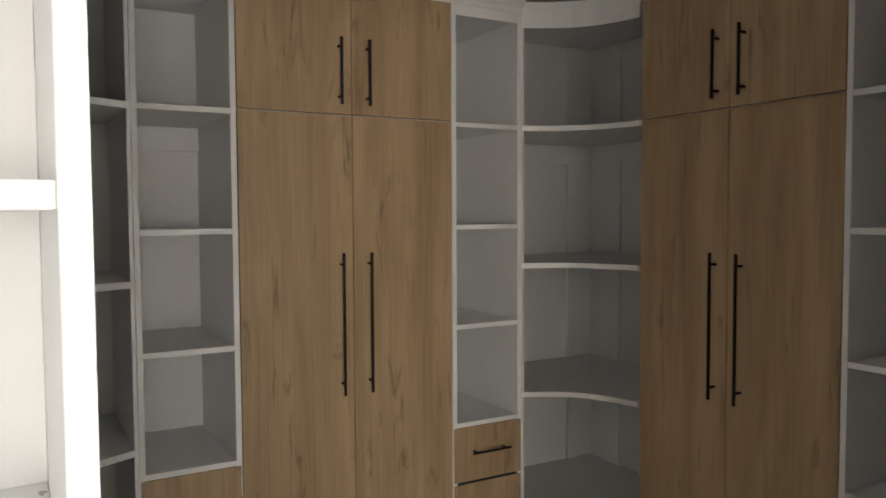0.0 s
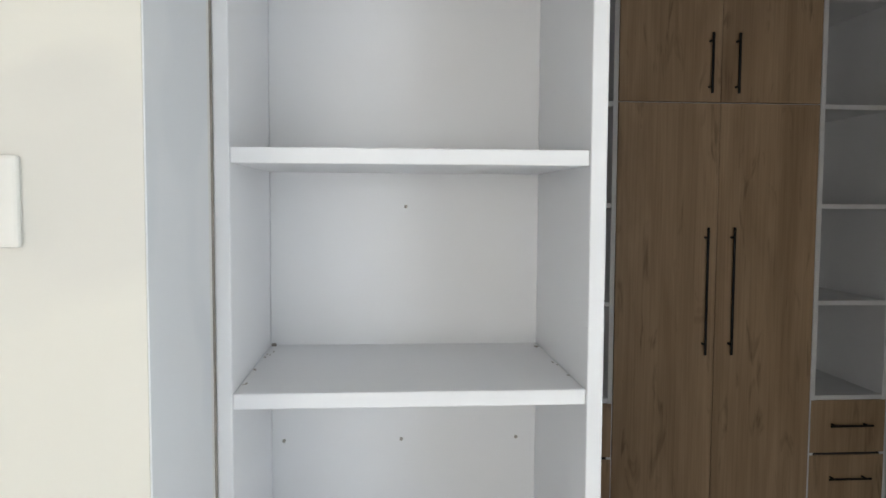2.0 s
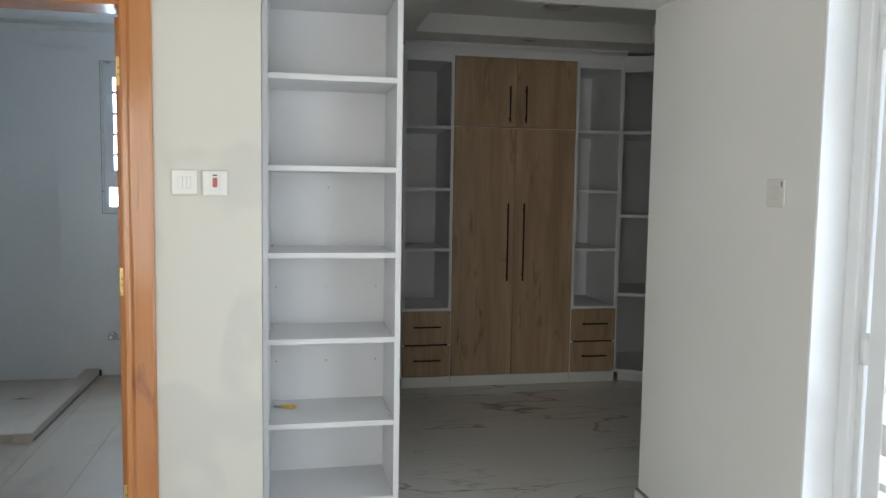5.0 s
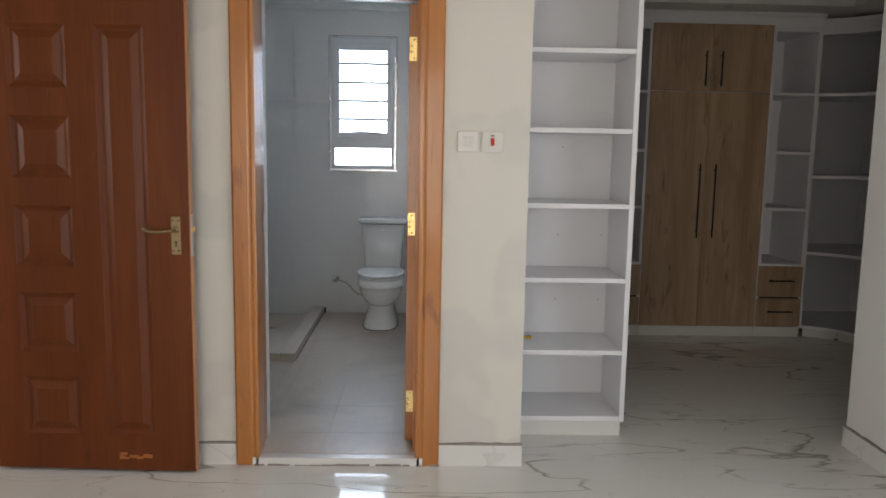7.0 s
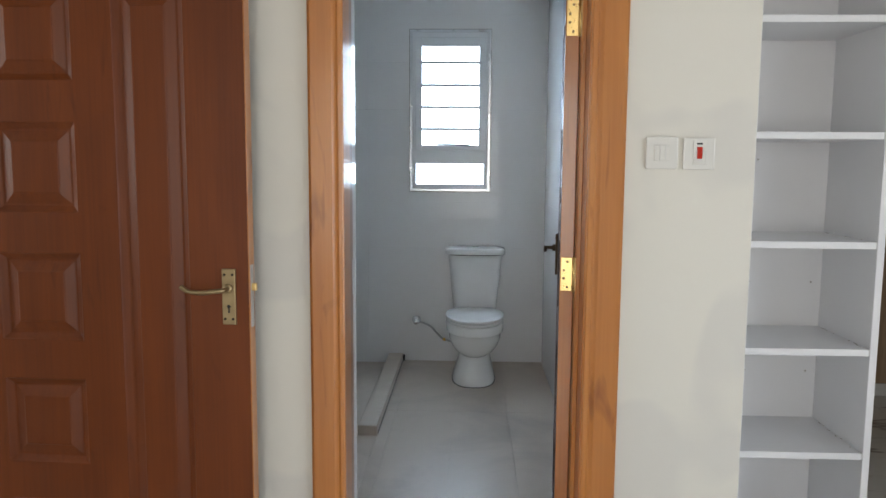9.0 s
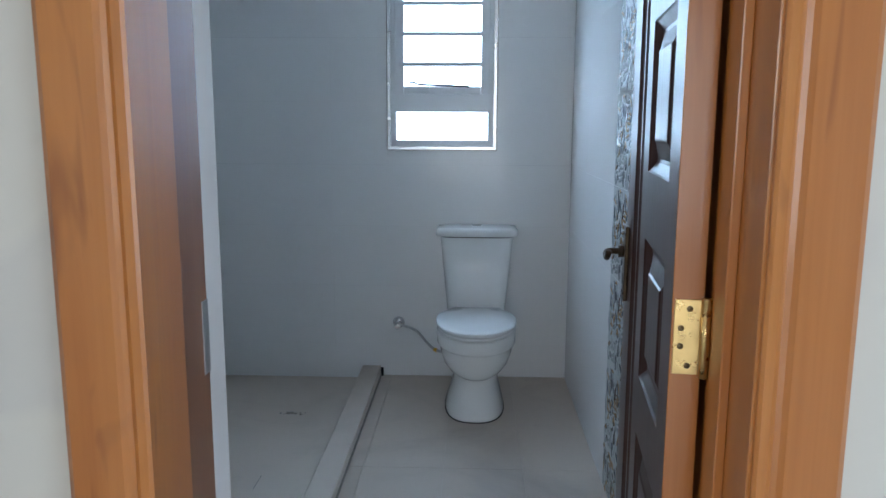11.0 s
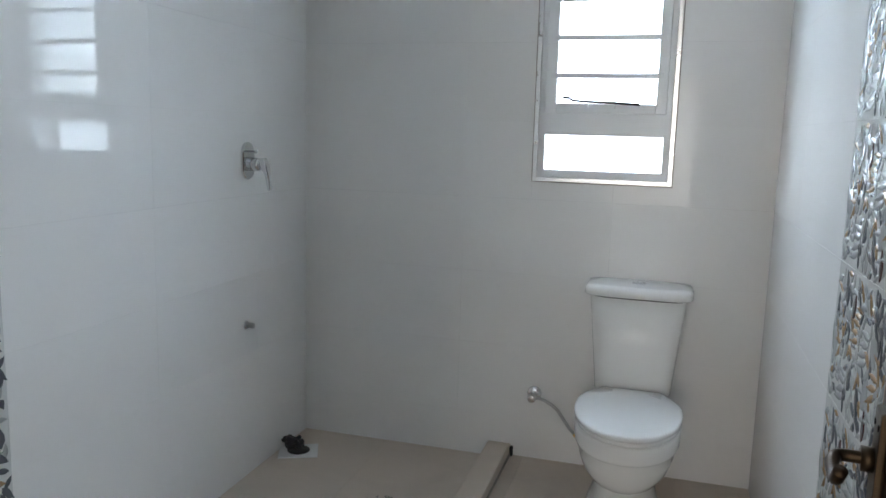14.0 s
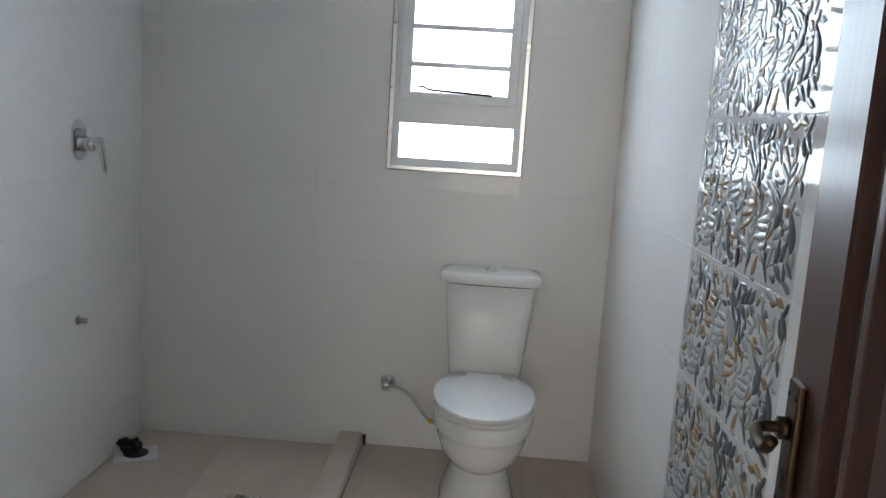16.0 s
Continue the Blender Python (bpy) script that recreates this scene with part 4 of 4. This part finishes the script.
tube("drain_hole", [(0.005, 0, 0.0035), (0.005, 0, 0.0046)], 0.047, DARK, dr, "dark round opening", 20)
pg = thing("plastic_bag", -2.500, 3.042, TZ + 0.0035, 10, "crumpled black plastic bag stuffed in the drain", "bag")
rng = random.Random(5)
bm = bmesh.new()
bmesh.ops.create_icosphere(bm, subdivisions=3, radius=1.0)
for v in bm.verts:
    d = v.co.normalized()
    k = 1 + 0.55 * noise.noise(d * 1.7 + Vector((3, 1, 7))) + 0.22 * noise.noise(d * 5.0)
    v.co = Vector((d.x * 0.044 * k, d.y * 0.032 * k, 0.022 + d.z * 0.026 * k + 0.014 * max(0, -d.x)))
part("bag", bm, BAG, pg)
tube("bag_ear", curve_pts([(0.012, -0.005, 0.036), (0.022, -0.006, 0.048), (0.034, -0.008, 0.058)], 4), [0.009] * 8 + [0.005], BAG, pg, n=7)

mx = thing("shower_mixer", BL, 2.79, 1.228, 90, "chrome concealed shower mixer with lever on the tiled wall", "tap")
bm = bmesh.new()
rows = [[Vector((0.040 * g * math.cos(a), y, 0.028 * math.copysign(1, math.sin(a)) + 0.040 * g * math.sin(a))) for a in [2 * math.pi * (k + 0.5) / 32 for k in range(32)]] for g, y in ((1.0, 0.0), (1.0, -0.007), (0.93, -0.011))]
add_rings(bm, rows)
part("plate", bm, CHROME, mx, "", False)
tube("body", [(0, -0.008, -0.012), (0, -0.055, -0.012), (0, -0.06, -0.012)], [0.027, 0.024, 0.02], CHROME, mx, "", 20)
bm = bmesh.new()
add_rings(bm, [[Vector((sx * w, y + sy * h, z)) for sx, sy in ((-1, -1), (1, -1), (1, 1), (-1, 1))] for z, y, w, h in ((0.012, -0.062, 0.016, 0.014), (-0.01, -0.072, 0.016, 0.014), (-0.05, -0.086, 0.012, 0.008), (-0.105, -0.094, 0.009, 0.006))])
bmesh.ops.bevel(bm, geom=bm.edges[:], offset=0.003, segments=1, affect="EDGES")
part("lever", bm, CHROME, mx)
tube("diverter", [(0, -0.008, 0.035), (0, -0.034, 0.035), (0, -0.035, 0.035), (0, -0.042, 0.035)], [0.004, 0.004, 0.007, 0.007], CHROME, mx)
so = thing("pipe_stub", BL, 2.772, 0.614, 90, "short chrome pipe stub on the tiled wall", "pipe")
tube("flange", [(0, 0, 0), (0, -0.005, 0)], [0.018, 0.015], CHROME, so)
tube("pipe", [(0, -0.004, 0), (0, -0.032, 0)], 0.0105, STEEL, so)
sw = thing("loose_wires", BL, 2.72, 1.90, 90, "short loose black wires hanging from the wall", "wire")
tube("wire", curve_pts([(0, 0.001, 0.05), (0.004, -0.02, 0.045), (0.008, -0.03, 0.01), (-0.012, -0.03, -0.03)], 4), 0.003, BLACK, sw, n=6)
tube("wire", curve_pts([(0.004, 0.001, 0.05), (0.008, -0.022, 0.04), (-0.006, -0.03, 0.005), (0.018, -0.034, -0.02)], 4), 0.003, BLACK, sw, n=6)

# bathroom door, opened inwards past the square
qd = panelled_door("bathroom_door", 0.602, 1.915, DARKWOOD, "glossy dark brown panelled bathroom door standing open",
                   (0.075, 0.314, (0.135, 0.478, 0.822, 1.176, 1.518), 0.248), (0.375, 0.500))
lever_set(qd, 0.565, 0.978, 0.152, -1, BRONZE, 0.82, 0.6)
for z in (0.185, 0.985, 1.73):
    hg = slab("hinge", (-0.0055, -0.003, 0.003, 0.036, z - 0.05, z + 0.05), BRASS, qd, 0.0006, "brass butt hinge")
    tube("knuckle", [(-0.008, 0.042, z - 0.053), (-0.008, 0.042, z + 0.053)], 0.0065, BRASS, hg)
    for k, dz in enumerate((-0.038, -0.012, 0.012, 0.038)):
        yy = 0.012 if k in (1, 2) else 0.022
        tube("screw", [(-0.005, yy, z + dz), (-0.0064, yy, z + dz)], 0.0042, ANTIQUE, hg, n=8)
# its leaf runs into the room with the panelled face to the shower
qd.matrix_world = pose(-0.909, 0.530, 0.047, 0, 0, 84.2) @ Matrix.Diagonal((1, -1, 1, 1))

# ---- tiles ----


def cut_rects(rects, hole):
    """The rectangles (u0, u1, v0, v1) without the hole."""
    out = []
    h0, h1, k0, k1 = hole
    for u0, u1, v0, v1 in rects:
        if h1 <= u0 or h0 >= u1 or k1 <= v0 or k0 >= v1:
            out.append((u0, u1, v0, v1))
            continue
        a, b = max(u0, h0), min(u1, h1)
        for r in ((u0, a, v0, v1), (b, u1, v0, v1), (a, b, v0, max(v0, k0)), (a, b, min(v1, k1), v1)):
            if r[1] - r[0] > 0.004 and r[3] - r[2] > 0.004:
                out.append(r)
    return out


def grid(us, vs):
    return [(a, b, c, d) for a, b in zip(us, us[1:]) for c, d in zip(vs, vs[1:])]


TILE_MESHES = {}


def tile_mesh(w, h, thick, edge, material):
    key = (round(w, 4), round(h, 4), round(thick, 4), material.name)
    if key not in TILE_MESHES:
        bm = bmesh.new()
        rings = [[Vector((x * (w / 2 - o), y * (h / 2 - o), z)) for x, y in ((-1, -1), (1, -1), (1, 1), (-1, 1))] for o, z in ((0, 0), (0, thick - edge), (edge, thick))]
        add_rings(bm, rings)
        me = bpy.data.meshes.new("tile")
        bm.to_mesh(me)
        bm.free()
        me.materials.append(material)
        TILE_MESHES[key] = me
    return TILE_MESHES[key]


def lay(rects, name, parent, frame_m, thick, gap, material, tilt=0.0, edge=0.001):
    """Tiles on a plane: frame_m takes (u, v, out) to the world."""
    made = []
    for u0, u1, v0, v1 in rects:
        ob = new(name, tile_mesh(u1 - u0 - gap, v1 - v0 - gap, thick, edge, material))
        ob.parent = parent
        r = random.random
        ob.matrix_world = frame_m @ Matrix.Translation(((u0 + u1) / 2, (v0 + v1) / 2, 0)) @ Euler((tilt * (r() - 0.5), tilt * (r() - 0.5), 0)).to_matrix().to_4x4()
        made.append(ob)
    return made


def plane(origin, u, v):
    u, v = Vector(u), Vector(v)
    m = Matrix((u, v, u.cross(v))).transposed().to_4x4()
    m.translation = origin
    return m


ZS = [TZ - 0.004, 0.2, 0.5, 0.8, 1.1, 1.4, 1.7, 2.0, 2.3, HB]
TT = 0.010
wall_of = bpy.data.objects
back_frame = plane((0, BY + 0.011, 0), (1, 0, 0), (0, 0, 1))
rects = cut_rects(grid([BL, -2.455, -1.855, -1.268, BR], ZS), (WX0 - 0.004, WX1 + 0.004, WZ0 - 0.004, WZ1 + 0.004))
lay(rects, "tile", wall_of["wall_bathroom_back"], back_frame, TT + 0.001, 0.0003, BTILE, 0.0, 0.0001)
# plane normals must point into the room
left_frame = plane((BL - 0.011, 0, 0), (0, 1, 0), (0, 0, 1))
right_frame = plane((BR + 0.011, 0, 0), (0, -1, 0), (0, 0, 1))
lay(grid([WB, 1.09], ZS) + grid([1.69, 2.255, 2.855, BY], ZS), "tile", wall_of["wall_bathroom_left"], left_frame, TT + 0.001, 0.0003, BTILE, 0.0, 0.0001)
lay(grid([-BY, -2.73, -2.13], ZS) + grid([-1.53, -0.93, -WB], ZS), "tile", wall_of["wall_bathroom_right"], right_frame, TT + 0.001, 0.0003, BTILE, 0.0, 0.0001)


def add_leaf(bm, x, y, ang, length, width, index, rise, bend=0.15):
    """A leaf with a raised midrib, lying on the tile face."""
    n = 5
    ca, sa = math.cos(ang), math.sin(ang)

    def put(p, q, z):
        q += bend * length * (p / length) ** 2
        return bm.verts.new((x + p * ca - q * sa, y + p * sa + q * ca, z))
    rows = []
    for i in range(n + 1):
        f = i / n
        w = width / 2 * math.sin(math.pi * min(1, 0.06 + 0.94 * f) ** 0.8) if 0 < i < n else 0.0006
        p = f * length
        rows.append((put(p, -w, 0.0001), put(p, -w * 0.75, rise * 0.7), put(p, 0, rise), put(p, w * 0.75, rise * 0.7), put(p, w, 0.0001)))
    for a, b in zip(rows, rows[1:]):
        for k in range(4):
            bm.faces.new((a[k], b[k], b[k + 1], a[k + 1])).material_index = index


def deco_relief(w, h, seed):
    """Sprays of raised leaves over one tile."""
    rng = random.Random(seed)
    bm = bmesh.new()
    taken = []

    def free(x, y, d):
        return abs(x) < w / 2 - 0.004 and abs(y) < h / 2 - 0.004 and all((x - a) ** 2 + (y - b) ** 2 > (d + e) ** 2 for a, b, e in taken)

    def leaf(x, y, ang, ln, wd, ix):
        mx_, my_ = x + math.cos(ang) * ln / 2, y + math.sin(ang) * ln / 2
        ex, ey = x + math.cos(ang) * ln, y + math.sin(ang) * ln
        if max(abs(ex), abs(x)) > w / 2 - 0.001 or max(abs(ey), abs(y)) > h / 2 - 0.001 or not free(mx_, my_, wd * 0.36):
            return
        taken.append((mx_, my_, wd * 0.40))
        taken.append(((x + mx_) / 2, (y + my_) / 2, wd * 0.30))
        taken.append(((ex + mx_) / 2, (ey + my_) / 2, wd * 0.28))
        add_leaf(bm, x, y, ang, ln, wd, ix, 0.0018, rng.uniform(-0.15, 0.15))
    def stem(x, y, a, turn, n, step, ix):
        pts = []
        for _ in range(n):
            add_leaf(bm, x, y, a, step * 1.1, 0.0028, ix, 0.0010, 0.0)
            x, y, a = x + math.cos(a) * step, y + math.sin(a) * step, a + turn
            pts.append((x, y, a))
        return pts

    def inside(x, y):
        return abs(x) < w / 2 - 0.03 and abs(y) < h / 2 - 0.022

    def spray(x, y, a, turn, n, ln, wd, ix):
        """A curved stem with leaves on both sides and one at the tip."""
        if not inside(x, y):
            return
        pts = stem(x, y, a, turn, n, ln * 0.48, ix)
        for k, (px, py, pa) in enumerate(pts):
            for side in (-1, 1):
                leaf(px, py, pa + side * rng.uniform(0.65, 0.9), ln * (1 - 0.04 * k), wd, ix)
        leaf(*pts[-1], ln * 1.1, wd, ix)

    def frond(x, y, a, n, ln, wd, ix):
        """A palm-like fan along a bent rib."""
        if not inside(x, y):
            return
        for k, (px, py, pa) in enumerate(stem(x, y, a, 0.16, n, 0.015, ix)):
            leaf(px, py, a - 1.1 + 0.12 * k, ln * (0.75 + 0.1 * k), wd, ix)

    for col in range(4):
        ox, oy = -w / 2 + 0.01 + 0.155 * col, -h / 2 + (0.0, 0.11, 0.04, 0.15)[col]

        def put(x, y):
            jx, jy = rng.uniform(-0.008, 0.008), rng.uniform(-0.008, 0.008)
            return ox + x + jx, (oy + y + jy + h / 2) % h - h / 2
        leaf(*put(0.095, 0.215), 1.75, 0.076, 0.036, 1)
        leaf(*put(0.130, 0.240), 1.10, 0.070, 0.052, 0)
        leaf(*put(0.030, 0.105), 2.10, 0.076, 0.056, 0)
        leaf(*put(0.150, 0.195), 1.50, 0.058, 0.028, 4)
        leaf(*put(0.010, 0.250), 1.20, 0.074, 0.034, 1)
        spray(*put(0.015, 0.185), 0.35, -0.05, 4, 0.048, 0.023, 1)
        frond(*put(0.085, 0.135), -2.2, 5, 0.064, 0.015, 3)
        frond(*put(0.150, 0.095), -2.0, 4, 0.078, 0.018, 0)
        spray(*put(0.055, 0.010), 1.30, 0.12, 4, 0.036, 0.018, 2)
        spray(*put(0.120, 0.030), 2.40, -0.10, 3, 0.038, 0.017, 0)
        leaf(*put(0.140, 0.150), -0.50, 0.038, 0.014, 3)
        leaf(*put(0.075, 0.060), 2.60, 0.060, 0.026, 1)
    for _ in range(1100):
        x, y, a = rng.uniform(-w / 2, w / 2), rng.uniform(-h / 2, h / 2), rng.uniform(0, 6.28)
        leaf(x, y, a, rng.uniform(0.026, 0.056), rng.uniform(0.012, 0.022), rng.choice((0, 1, 2, 0, 0, 3, 0, 1)))
    bmesh.ops.recalc_face_normals(bm, faces=bm.faces[:])
    me = bpy.data.meshes.new("leaf_relief")
    bm.to_mesh(me)
    bm.free()
    for m_ in LEAFS:
        me.materials.append(m_)
    for p in me.polygons:
        p.use_smooth = True
    return me


RELIEF = deco_relief(0.598, 0.298, 11)
for fm, u0, wall in ((left_frame, 1.09, "wall_bathroom_left"), (right_frame, -2.13, "wall_bathroom_right")):
    for z in (-0.1, 0.2, 0.5, 0.8, 1.1, 1.4, 1.7, 2.0, 2.3):
        lo, hi = max(z, BZ), min(z + 0.3, HB)
        t_ = lay([(u0, u0 + 0.6, lo, hi)], "deco_tile", wall_of[wall], fm, TT + 0.001, 0.0004, DECO, 0.0005, 0.0004)[0]
        tagged(t_, "glazed tile with raised grey leaf pattern")
        rl = new("leaf_relief", RELIEF if hi - lo > 0.29 else deco_relief(0.598, hi - lo - 0.002, 11))
        rl.parent = t_
        rl.matrix_local = Matrix.Translation((0, 0, TT + 0.0011))

# bathroom floor tiles and shower tray tiles
floor_frame = plane((0, 0, BZ - 0.006), (1, 0, 0), (0, 1, 0))
fl = cut_rects(grid([BL, -2.465, -2.165, -1.865, -1.565, -1.265, -0.972, BR], [WB, 1.02, 2.22, BY]), (BL - 1, KX - 0.001, KY + 0.001, BY + 1))
fl += grid([DL + 0.001, -1.265, -0.972, DR - 0.001], [WF + 0.0245, WB])
lay(fl, "floor_tile", wall_of["bathroom_floor"], floor_frame, 0.006, 0.0015, BFLOOR, 0.0006, 0.0005)
slab("tray_bed", (BL, KX - 0.09, KY + 0.09, BY, TZ - 0.02, TZ - 0.0055), FGROUT, wall_of["bathroom_floor"], 0, "bed under the shower tray tiles")
tray_frame = plane((0, 0, TZ - 0.006), (1, 0, 0), (0, 1, 0))
lay(grid([BL + 0.001, -2.165, KX - 0.0965], [KY + 0.0965, 2.62, BY - 0.002]), "tray_tile", wall_of["bathroom_floor"], tray_frame, 0.006, 0.0005, SCREED, 0.0006, 0.0004)
